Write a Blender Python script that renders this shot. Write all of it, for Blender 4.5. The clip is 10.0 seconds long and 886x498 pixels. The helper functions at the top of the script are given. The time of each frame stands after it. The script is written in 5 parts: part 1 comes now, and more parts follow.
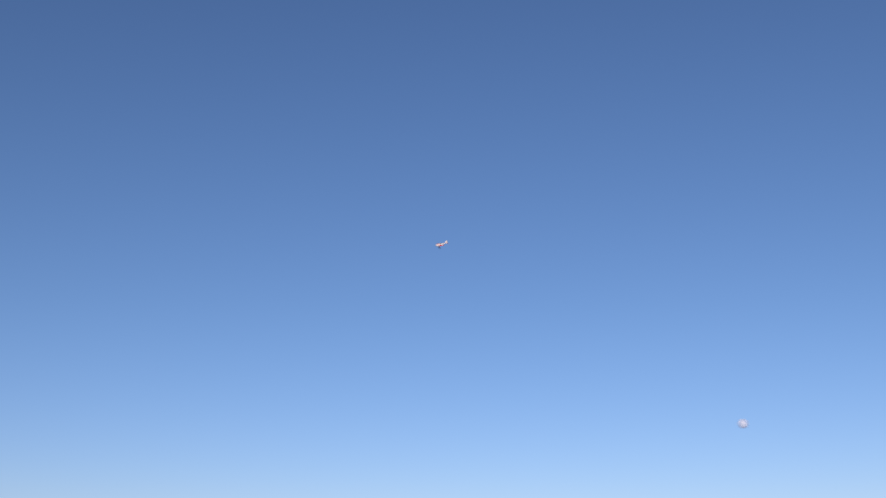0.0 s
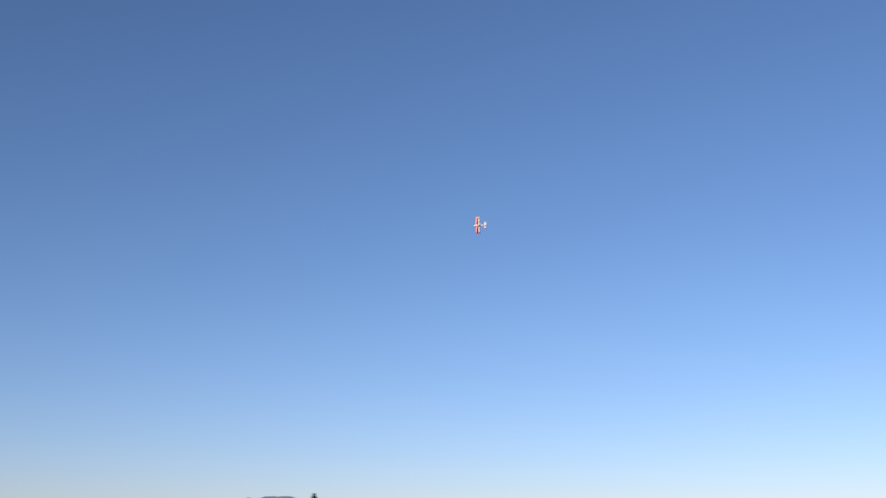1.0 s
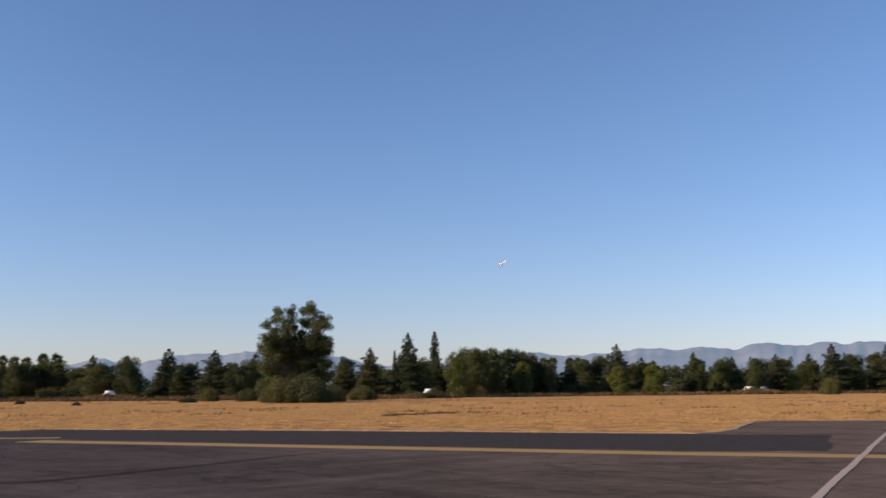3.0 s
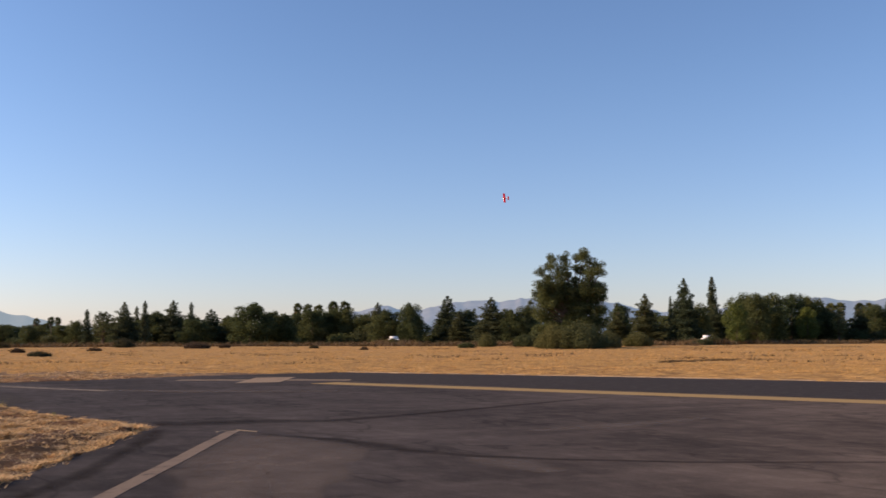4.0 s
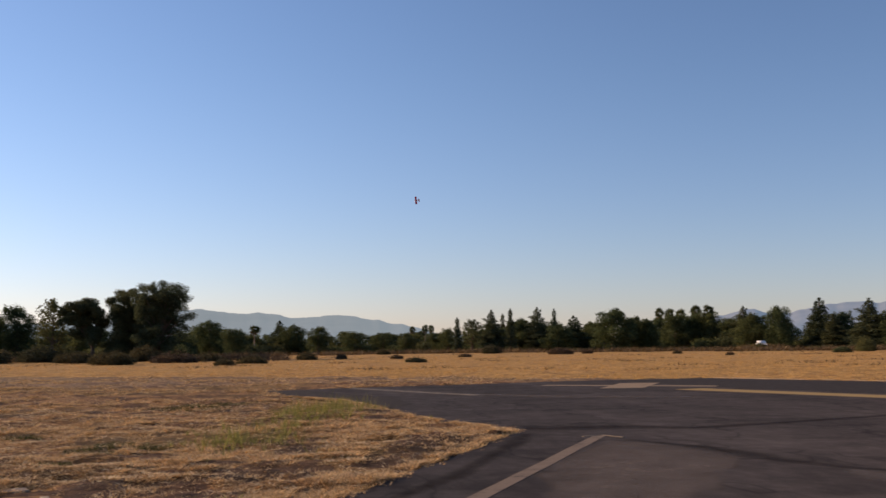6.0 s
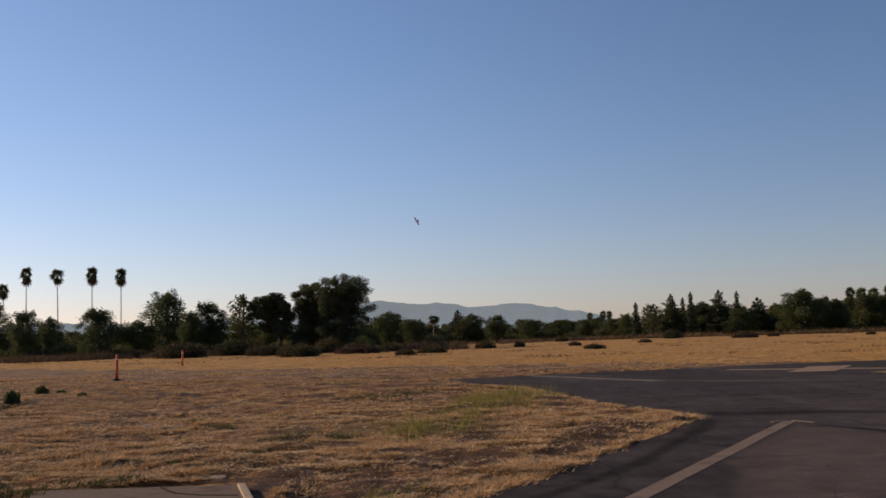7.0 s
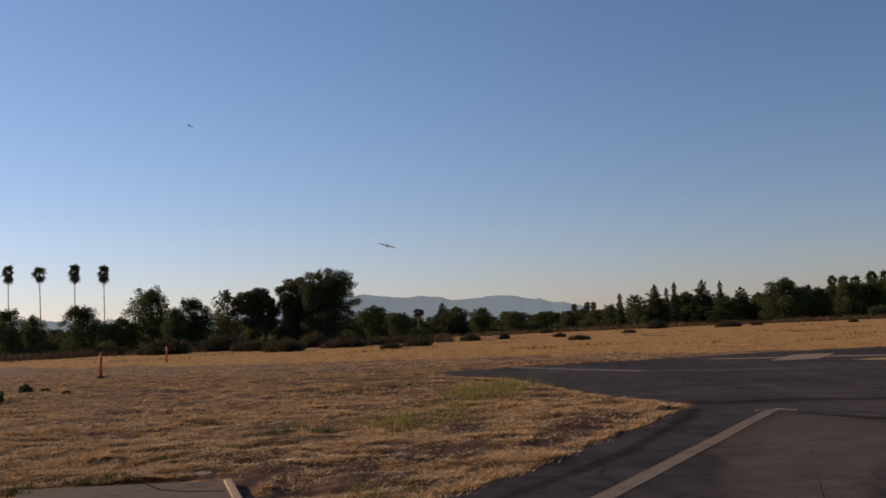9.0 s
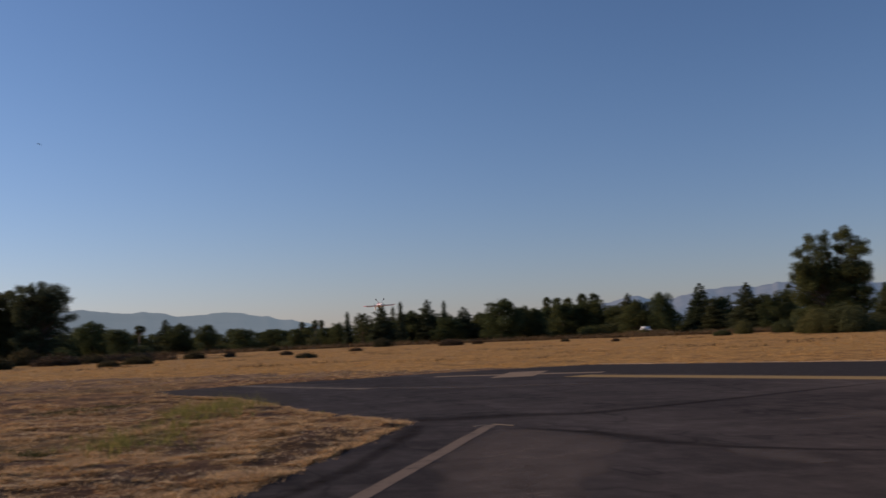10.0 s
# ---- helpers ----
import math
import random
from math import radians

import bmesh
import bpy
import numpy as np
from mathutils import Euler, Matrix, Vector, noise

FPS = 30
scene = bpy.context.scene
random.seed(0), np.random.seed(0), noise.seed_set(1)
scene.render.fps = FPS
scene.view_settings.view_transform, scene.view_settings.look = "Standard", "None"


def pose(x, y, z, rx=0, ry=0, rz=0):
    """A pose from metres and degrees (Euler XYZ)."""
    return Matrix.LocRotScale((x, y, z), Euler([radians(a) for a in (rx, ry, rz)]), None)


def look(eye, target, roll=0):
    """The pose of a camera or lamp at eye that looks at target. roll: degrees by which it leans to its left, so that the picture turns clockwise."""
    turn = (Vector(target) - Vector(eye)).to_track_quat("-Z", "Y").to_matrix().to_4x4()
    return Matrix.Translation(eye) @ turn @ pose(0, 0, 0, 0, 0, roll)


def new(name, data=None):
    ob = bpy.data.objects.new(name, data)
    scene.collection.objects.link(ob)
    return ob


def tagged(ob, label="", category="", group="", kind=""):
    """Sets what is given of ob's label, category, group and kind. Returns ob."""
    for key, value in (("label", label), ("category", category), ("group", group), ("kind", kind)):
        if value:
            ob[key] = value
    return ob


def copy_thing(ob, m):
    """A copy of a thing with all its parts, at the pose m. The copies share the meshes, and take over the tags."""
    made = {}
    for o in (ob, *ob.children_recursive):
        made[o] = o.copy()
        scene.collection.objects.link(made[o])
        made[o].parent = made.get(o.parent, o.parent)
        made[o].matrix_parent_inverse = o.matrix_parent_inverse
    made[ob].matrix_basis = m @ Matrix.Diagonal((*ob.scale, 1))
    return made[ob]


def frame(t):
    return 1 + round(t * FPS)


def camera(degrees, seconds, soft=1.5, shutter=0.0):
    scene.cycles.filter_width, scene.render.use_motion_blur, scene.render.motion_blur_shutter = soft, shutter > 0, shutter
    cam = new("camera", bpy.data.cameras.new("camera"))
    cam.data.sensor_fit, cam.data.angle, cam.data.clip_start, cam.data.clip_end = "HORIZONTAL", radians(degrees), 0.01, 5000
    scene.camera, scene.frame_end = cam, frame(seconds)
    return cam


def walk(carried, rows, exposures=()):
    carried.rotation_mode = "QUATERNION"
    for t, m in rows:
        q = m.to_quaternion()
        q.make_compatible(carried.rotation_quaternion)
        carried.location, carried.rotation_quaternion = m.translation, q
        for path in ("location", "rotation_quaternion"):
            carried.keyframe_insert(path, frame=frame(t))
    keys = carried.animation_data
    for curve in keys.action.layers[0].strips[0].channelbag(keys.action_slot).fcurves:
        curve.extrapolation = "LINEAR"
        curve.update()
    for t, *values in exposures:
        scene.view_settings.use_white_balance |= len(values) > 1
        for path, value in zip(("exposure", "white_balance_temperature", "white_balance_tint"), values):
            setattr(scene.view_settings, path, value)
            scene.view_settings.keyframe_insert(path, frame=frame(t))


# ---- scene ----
EYE = 1.6
cam = camera(44.48, 10.0, soft=1.5, shutter=0.2)
walk(cam, [
    (0, pose(0, 0, EYE, 107.60, 0.00, -111.30)),
    (0.1, pose(0, 0, EYE, 107.40, 0.00, -108.20)),
    (0.2, pose(0, 0, EYE, 107.20, 0.00, -106.00)),
    (0.4, pose(0, 0, EYE, 106.70, 0.00, -101.30)),
    (0.6, pose(0, 0, EYE, 106.20, 0.00, -96.50)),
    (0.8, pose(0, 0, EYE, 105.80, 0.00, -91.80)),
    (1, pose(0, 0, EYE, 105.36, 0.01, -87.02)),
    (1.2, pose(0, 0, EYE, 105.02, -0.69, -82.25)),
    (1.5, pose(0, 0, EYE, 104.08, 0.13, -75.14)),
    (1.8, pose(0, 0, EYE, 102.56, -0.10, -65.86)),
    (2, pose(0, 0, EYE, 101.88, -0.08, -61.67)),
    (2.5, pose(0, 0, EYE, 99.36, 0.35, -52.12)),
    (3, pose(0, 0, EYE, 97.31, 0.36, -44.33)),
    (4.3, pose(0, 0, EYE, 94.30, 0.56, -26.89)),
    (4.5, pose(0, 0, EYE, 94.32, 0.85, -25.29)),
    (5, pose(0, 0, EYE, 94.44, 0.15, -20.48)),
    (5.5, pose(0, 0, EYE, 94.71, 0.27, -16.27)),
    (6, pose(0, 0, EYE, 94.99, 0.65, -11.04)),
    (6.2, pose(0, 0, EYE, 94.98, 0.82, -8.92)),
    (7.3, pose(0, 0, EYE, 94.44, 1.86, -0.38)),
    (7.5, pose(0, 0, EYE, 94.40, 1.69, -0.00)),
    (8, pose(0, 0, EYE, 94.23, 1.96, 1.45)),
    (8.5, pose(0, 0, EYE, 94.09, 2.46, 0.46)),
    (9, pose(0, 0, EYE, 94.14, 2.58, -2.49)),
    (9.5, pose(0, 0, EYE, 94.60, 2.54, -6.52)),
    (9.6, pose(0, 0, EYE, 94.58, 2.50, -7.97)),
    (9.7, pose(0, 0, EYE, 94.56, 2.45, -9.45)),
    (9.8, pose(0, 0, EYE, 94.54, 2.40, -11.10)),
    (9.9, pose(0, 0, EYE, 94.50, 2.35, -14.10)),
    (10, pose(0, 0, EYE, 94.48, 2.28, -16.80)),
], exposures=[(0, -0.33, 6450, 18), (0.5, -0.09, 6600, 17), (1.5, -0.03, 6500, 17), (2.5, 0.13, 6500, 17), (3.0, 0.36, 6800, 18), (3.2, 0.40, 6900, 18), (4.5, 0.54, 7200, 20), (5.5, 0.36, 7350, 20), (6.2, 0.14, 7400, 20), (7.5, -0.30, 7400, 21), (9.5, -0.33, 7050, 20), (10, -0.44, 6700, 19)])

# ---- world, sun ----
SUN_AZ, SUN_EL = 58.0, 19.0          # degrees to the left of +y, and above the horizon


def toward(az, el=0.0, d=1.0):
    """A vector of length d at az degrees to the left of +y and el degrees up."""
    a, e = radians(az), radians(el)
    return Vector((-math.sin(a) * math.cos(e) * d, math.cos(a) * math.cos(e) * d, math.sin(e) * d))


world = bpy.data.worlds.new("world")
scene.world = world
world.use_nodes = True
wn = world.node_tree
sky = wn.nodes.new("ShaderNodeTexSky")
sky.sky_type = "NISHITA"
sky.sun_disc = False
sky.sun_elevation = radians(SUN_EL)
sky.sun_rotation = radians(-SUN_AZ)
sky.altitude = 200
sky.air_density, sky.dust_density, sky.ozone_density = 1.0, 0.3, 5.0
# tints over the sky imitate light scattered in hazy air: pinker low down, fading away from the sun's side
aim = wn.nodes.new("ShaderNodeTexCoord").outputs["Generated"]
height_of = wn.nodes.new("ShaderNodeSeparateXYZ")
wn.links.new(aim, height_of.inputs[0])
facing = wn.nodes.new("ShaderNodeVectorMath")
facing.operation = "DOT_PRODUCT"
facing.inputs[1].default_value = toward(SUN_AZ, SUN_EL)
wn.links.new(aim, facing.inputs[0])
spread = wn.nodes.new("ShaderNodeMapRange")
spread.inputs["From Min"].default_value = -1.0
wn.links.new(facing.outputs["Value"], spread.inputs["Value"])


def sky_ramp(fac, stops):
    r = wn.nodes.new("ShaderNodeValToRGB")
    e = r.color_ramp.elements
    r.color_ramp.interpolation = "B_SPLINE"
    while len(e) < len(stops):
        e.new(0.5)
    for i, (p, c) in enumerate(stops):
        e[i].position, e[i].color = p, (*c, 1)
    wn.links.new(fac, r.inputs["Fac"])
    return r.outputs["Color"]


low_haze_tint = sky_ramp(height_of.outputs["Z"], [(0.0, (1.0, 0.895, 1.0)), (0.10, (0.99, 0.92, 0.985)), (0.25, (0.93, 0.93, 0.95)), (0.6, (0.86, 0.88, 0.92))])
side_tint = sky_ramp(spread.outputs["Result"], [(0.0, (0.92, 0.92, 0.92)), (0.28, (0.86, 0.86, 0.86)), (0.5, (0.78, 0.79, 0.80)), (0.66, (0.80, 0.81, 0.82)), (0.82, (0.97, 0.97, 0.97)), (0.96, (1, 1, 1))])
air = sky.outputs["Color"]
for veil in (low_haze_tint, side_tint):
    join = wn.nodes.new("ShaderNodeMix")
    join.data_type, join.blend_type = "RGBA", "MULTIPLY"
    join.inputs[0].default_value = 1.0
    wn.links.new(air, join.inputs[6])
    wn.links.new(veil, join.inputs[7])
    air = join.outputs[2]
wn.links.new(air, wn.nodes["Background"].inputs["Color"])
wn.nodes["Background"].inputs["Strength"].default_value = 0.15

sun = new("sun", bpy.data.lights.new("sun", "SUN"))
sun.data.energy, sun.data.angle, sun.data.color = 5.0, radians(0.6), (1.0, 0.78, 0.54)
sun.matrix_basis = look(toward(SUN_AZ, SUN_EL, 50), (0, 0, 0))


# ---- materials ----
def material(name, rough=0.8, spec=0.3):
    m = bpy.data.materials.new(name)
    m.use_nodes = True
    b = m.node_tree.nodes["Principled BSDF"]
    b.inputs["Roughness"].default_value = rough
    b.inputs["Specular IOR Level"].default_value = spec
    return m, m.node_tree, b


def node(tree, kind, **values):
    n = tree.nodes.new(kind)
    for key, value in values.items():
        n.inputs[key].default_value = value
    return n


def noise_of(tree, scale, detail=4.0, rough=0.6, vec=None, stretch=None, bend=0.0):
    n = node(tree, "ShaderNodeTexNoise", Scale=scale, Detail=detail, Roughness=rough, Distortion=bend)
    if vec is None:
        vec = tree.nodes.new("ShaderNodeTexCoord").outputs["Object"]
    if stretch:
        mp = tree.nodes.new("ShaderNodeMapping")
        mp.inputs["Scale"].default_value = stretch[:3]
        mp.inputs["Rotation"].default_value = (0, 0, radians(stretch[3]) if len(stretch) > 3 else 0)
        tree.links.new(vec, mp.inputs["Vector"])
        vec = mp.outputs["Vector"]
    tree.links.new(vec, n.inputs["Vector"])
    return n.outputs["Fac"]


def ramp(tree, fac, stops):
    r = tree.nodes.new("ShaderNodeValToRGB")
    e = r.color_ramp.elements
    while len(e) < len(stops):
        e.new(0.5)
    for i, (p, c) in enumerate(stops):
        e[i].position, e[i].color = p, (*c, 1)
    tree.links.new(fac, r.inputs["Fac"])
    return r.outputs["Color"]


def mixed(tree, fac, a, b, mode="MIX"):
    n = tree.nodes.new("ShaderNodeMix")
    n.data_type, n.blend_type = "RGBA", mode
    for value, socket in ((fac, n.inputs[0]), (a, n.inputs[6]), (b, n.inputs[7])):
        if isinstance(value, bpy.types.NodeSocket):
            tree.links.new(value, socket)
        elif isinstance(value, tuple):
            socket.default_value = (*value, 1)
        else:
            socket.default_value = value
    return n.outputs[2]


def bumped(tree, b, fac, strength, distance):
    n = node(tree, "ShaderNodeBump", Strength=strength, Distance=distance)
    tree.links.new(fac, n.inputs["Height"])
    tree.links.new(n.outputs["Normal"], b.inputs["Normal"])


def plain(name, color, rough=0.6, spec=0.3, vary=0.15, scale=6.0, metal=0.0):
    """A paint, plastic or metal with a slight unevenness."""
    m, tree, b = material(name, rough, spec)
    n = noise_of(tree, scale, 5)
    dark = tuple(v * (1 - vary) for v in color)
    light = tuple(min(1, v * (1 + vary)) for v in color)
    tree.links.new(ramp(tree, n, [(0.3, dark), (0.7, light)]), b.inputs["Base Color"])
    b.inputs["Metallic"].default_value = metal
    return m


def leafy(name, dark, light, through_light=0.25, by_tree=True):
    """Leaves: colour varies from leaf to leaf and from tree to tree; some light passes through."""
    m, tree, b = material(name, 0.9, 0.06)
    island = tree.nodes.new("ShaderNodeNewGeometry").outputs["Random Per Island"]
    per_tree = tree.nodes.new("ShaderNodeObjectInfo").outputs["Random"]
    col = mixed(tree, island, dark, light)
    tint = ramp(tree, per_tree, [(0.0, (0.78, 0.88, 0.85)), (0.5, (1.0, 1.0, 0.95)), (1.0, (1.22, 1.12, 0.92))])
    if by_tree:
        col = mixed(tree, 1.0, col, tint, "MULTIPLY")
    tree.links.new(col, b.inputs["Base Color"])
    t = tree.nodes.new("ShaderNodeBsdfTranslucent")
    tree.links.new(col, t.inputs["Color"])
    mx = tree.nodes.new("ShaderNodeMixShader")
    mx.inputs[0].default_value = through_light
    tree.links.new(b.outputs[0], mx.inputs[1])
    tree.links.new(t.outputs[0], mx.inputs[2])
    tree.links.new(mx.outputs[0], tree.nodes["Material Output"].inputs["Surface"])
    return m


LEAF = leafy("broad_leaves", (0.052, 0.066, 0.034), (0.120, 0.138, 0.060), 0.42)
LEAF_BRIGHT = leafy("bright_leaves", (0.060, 0.085, 0.025), (0.135, 0.155, 0.050))
NEEDLE = leafy("needles", (0.048, 0.060, 0.037), (0.100, 0.112, 0.060), 0.4)
FROND = leafy("palm_fronds", (0.04, 0.052, 0.024), (0.12, 0.13, 0.058), 0.3)
DEAD_FROND = leafy("dead_palm_fronds", (0.09, 0.065, 0.04), (0.18, 0.13, 0.08), 0.1)
SCRUB = leafy("scrub_leaves", (0.072, 0.080, 0.038), (0.112, 0.116, 0.054), 0.25)
DARK_SCRUB = leafy("dark_scrub_leaves", (0.046, 0.043, 0.027), (0.100, 0.088, 0.050), 0.3)
BRUSH = leafy("dead_brush", (0.060, 0.042, 0.028), (0.14, 0.098, 0.062), 0.2, False)
DEAD_WEED = leafy("dead_weeds", (0.10, 0.066, 0.036), (0.26, 0.18, 0.095), 0.2, False)
STRAW = leafy("straw", (0.27, 0.160, 0.070), (0.95, 0.66, 0.35), 0.3, False)
CUT_STRAW = leafy("cut_straw", (0.55, 0.38, 0.19), (0.95, 0.74, 0.45), 0.2, False)
FIELD_STRAW = leafy("field_straw", (0.56, 0.335, 0.125), (0.70, 0.43, 0.165), 0.3, False)
WEED = leafy("weed_blades", (0.15, 0.15, 0.04), (0.34, 0.30, 0.10), 0.35, False)
LOW_WEED = leafy("low_plants", (0.045, 0.048, 0.018), (0.12, 0.12, 0.042), 0.25, False)
BARK = plain("bark", (0.11, 0.085, 0.065), 0.9, 0.1, 0.35, 3.0)
PALM_BARK = plain("palm_bark", (0.26, 0.21, 0.17), 0.9, 0.1, 0.3, 3.0)


def soil_material(name, straw, brown, green, soil):
    m, tree, b = material(name, 0.95, 0.1)
    b.inputs["Diffuse Roughness"].default_value = 0.15
    fine = noise_of(tree, 4.5, 10, 0.78)
    mid = noise_of(tree, 0.7, 7, 0.7)
    big = noise_of(tree, 0.09, 5, 0.6)
    col = ramp(tree, fine, [(0.38, soil), (0.49, brown), (0.60, straw)])
    bare = ramp(tree, mid, [(0.44, (0, 0, 0)), (0.58, (1, 1, 1))])
    col = mixed(tree, bare, col, mixed(tree, 0.85, col, soil))
    lush = ramp(tree, big, [(0.48, (0, 0, 0)), (0.64, (0.6, 0.6, 0.6))])
    col = mixed(tree, lush, col, green)
    tree.links.new(col, b.inputs["Base Color"])
    bumped(tree, b, fine, 1.0, 0.10)
    return m


MOWN = soil_material("mown_dry_grass", (0.56, 0.318, 0.132), (0.30, 0.162, 0.071), (0.20, 0.145, 0.052), (0.078, 0.040, 0.025))
FIELD = soil_material("dry_field", (0.68, 0.405, 0.145), (0.57, 0.325, 0.108), (0.42, 0.25, 0.085), (0.27, 0.15, 0.058))
TRACK = soil_material("dirt_track", (0.44, 0.285, 0.16), (0.31, 0.195, 0.105), (0.26, 0.18, 0.08), (0.13, 0.08, 0.05))
BARE = soil_material("bare_soil", (0.25, 0.140, 0.078), (0.125, 0.068, 0.042), (0.11, 0.07, 0.035), (0.046, 0.026, 0.017))
VERGE = plain("verge_gravel", (0.36, 0.26, 0.165), 0.95, 0.1, 0.3, 4.0)

# asphalt: worn, patchy, with streaks along the strip
ASPHALT, tree, b = material("asphalt", 0.95, 0.05)
b.inputs["Diffuse Roughness"].default_value = 0.65
fine = noise_of(tree, 35.0, 8, 0.8)
patch = noise_of(tree, 0.20, 7, 0.66, stretch=(1, 1, 1, 0))
streak = noise_of(tree, 0.30, 7, 0.66, stretch=(1.5, 0.22, 1, 22.5), bend=0.7)
swirl = noise_of(tree, 0.34, 7, 0.66, stretch=(0.35, 1.1, 1, -14), bend=1.2)
grit = noise_of(tree, 2.6, 8, 0.75, stretch=(1, 0.6, 1, 22.5))
DARK_TAR, MID_TAR, PALE_TAR = (0.034, 0.0273, 0.0238), (0.067, 0.0530, 0.0460), (0.136, 0.1085, 0.093)
col = ramp(tree, patch, [(0.38, DARK_TAR), (0.50, MID_TAR), (0.63, PALE_TAR)])
col = mixed(tree, 0.42, col, ramp(tree, streak, [(0.42, DARK_TAR), (0.5, MID_TAR), (0.60, PALE_TAR)]))
col = mixed(tree, 0.32, col, ramp(tree, swirl, [(0.43, DARK_TAR), (0.5, MID_TAR), (0.60, PALE_TAR)]))
col = mixed(tree, 0.34, col, ramp(tree, grit, [(0.36, DARK_TAR), (0.5, MID_TAR), (0.64, PALE_TAR)]))
col = mixed(tree, 1.0, col, ramp(tree, fine, [(0.3, (0.72, 0.72, 0.72)), (0.7, (1.28, 1.28, 1.28))]), "MULTIPLY")
seam = noise_of(tree, 0.22, 4, 0.6, stretch=(1, 0.5, 1, 22.5))
col = mixed(tree, 1.0, col, ramp(tree, seam, [(0.490, (1, 1, 1)), (0.5, (0.62, 0.62, 0.62)), (0.510, (1, 1, 1))]), "MULTIPLY")
tree.links.new(col, b.inputs["Base Color"])
bumped(tree, b, fine, 0.5, 0.01)


def worn_paint(name, color, under=(0.06, 0.053, 0.05), keep=0.5):
    m, tree, b = material(name, 0.95, 0.06)
    n = noise_of(tree, 3.0, 9, 0.8)
    tree.links.new(ramp(tree, n, [(keep - 0.16, under), (keep, color), (0.75, tuple(v * 1.12 for v in color))]), b.inputs["Base Color"])
    return m


YELLOW = worn_paint("faded_yellow_paint", (0.31, 0.215, 0.095), keep=0.43)
CREAM = worn_paint("faded_cream_paint", (0.27, 0.20, 0.135), keep=0.45)
WHITE_LINE = worn_paint("faded_white_paint", (0.19, 0.145, 0.11), keep=0.47)
PALE_LINE = worn_paint("white_paint", (0.36, 0.31, 0.265), keep=0.40)
FAINT_LINE = worn_paint("almost_gone_paint", (0.20, 0.165, 0.13), keep=0.55)


def stain_material(name, color, hold):
    """A stain that breaks up towards its rim."""
    m, tree, b = material(name, 0.95, 0.05)
    b.inputs["Base Color"].default_value = (*color, 1)
    strength = tree.nodes.new("ShaderNodeAttribute")
    strength.attribute_name = "wear"
    grain = ramp(tree, noise_of(tree, 1.6, 8, 0.75), [(0.36, (0, 0, 0)), (0.62, (1, 1, 1))])
    tint = ramp(tree, noise_of(tree, 30.0, 6, 0.8), [(0.3, tuple(v * 0.75 for v in color)), (0.7, tuple(v * 1.25 for v in color))])
    tree.links.new(tint, b.inputs["Base Color"])
    cover = mixed(tree, 1.0, mixed(tree, 0.55, (1, 1, 1), grain), strength.outputs["Color"], "MULTIPLY")
    amount = node(tree, "ShaderNodeMath")
    amount.operation = "MULTIPLY"
    amount.inputs[1].default_value = hold
    tree.links.new(cover, amount.inputs[0])
    tree.links.new(amount.outputs[0], b.inputs["Alpha"])
    return m


TAR = worn_paint("tar", (0.026, 0.021, 0.019), (0.045, 0.037, 0.033), 0.47)
SEAM_TAR = stain_material("seam_tar", (0.024, 0.020, 0.018), 0.62)
SCUFF = stain_material("pale_scuff", (0.15, 0.125, 0.11), 0.7)
PALE_TOP = stain_material("pale_worn_asphalt", (0.15, 0.122, 0.105), 0.8)
NEW_TAR = worn_paint("newer_asphalt", (0.038, 0.0315, 0.0280), (0.062, 0.052, 0.046), 0.52)
CONCRETE = worn_paint("old_concrete", (0.145, 0.112, 0.085), (0.085, 0.064, 0.048), 0.5)
PALE_CONCRETE = worn_paint("pale_concrete", (0.27, 0.215, 0.165), (0.16, 0.125, 0.095), 0.45)
PALE_WOOD = plain("weathered_timber", (0.36, 0.28, 0.19), 0.9, 0.1, 0.3, 12)

ORANGE = plain("orange_plastic", (0.62, 0.085, 0.03), 0.5, 0.4, 0.1)
REFLECTIVE = plain("faded_band", (0.72, 0.32, 0.24), 0.4, 0.5, 0.05)
RUBBER = plain("black_rubber", (0.02, 0.02, 0.02), 0.8, 0.2, 0.2)
PLANE_WHITE = plain("white_film_covering", (0.80, 0.79, 0.82), 0.28, 0.5, 0.04)
PLANE_RED = plain("red_film_covering", (0.56, 0.012, 0.042), 0.30, 0.5, 0.06)
PLANE_DARK = plain("dark_canopy", (0.02, 0.022, 0.03), 0.12, 0.5, 0.1)
METAL = plain("dull_aluminium", (0.45, 0.45, 0.46), 0.35, 0.5, 0.1, metal=1.0)
BIRD_DARK = plain("dark_feathers", (0.035, 0.030, 0.028), 0.8, 0.2, 0.3)
CAR_WHITE = plain("white_car_paint", (0.78, 0.77, 0.75), 0.3, 0.5, 0.03)
CAR_GREY = plain("grey_car_paint", (0.14, 0.15, 0.17), 0.3, 0.5, 0.05)
GLASS_DARK = plain("tinted_glass", (0.02, 0.024, 0.028), 0.08, 0.5, 0.05)
WALL_PAINT = plain("pale_render", (0.62, 0.57, 0.50), 0.9, 0.1, 0.1, 0.4)
ROOF_DARK = plain("dark_roofing", (0.11, 0.09, 0.10), 0.9, 0.1, 0.2, 0.4)
ROOF_WHITE = plain("white_roofing", (0.80, 0.77, 0.74), 0.8, 0.2, 0.05, 0.4)

MOON, tree, b = material("moon_rock_sky_glow", 1.0, 0.0)
tree.links.new(ramp(tree, noise_of(tree, 0.06, 4, 0.5), [(0.38, (0.20, 0.22, 0.26)), (0.6, (0.36, 0.36, 0.38))]), b.inputs["Base Color"])
# blue emission stands in for the bright sky air before the moon
b.inputs["Emission Color"].default_value, b.inputs["Emission Strength"].default_value = (0.24, 0.35, 0.56, 1), 1.0


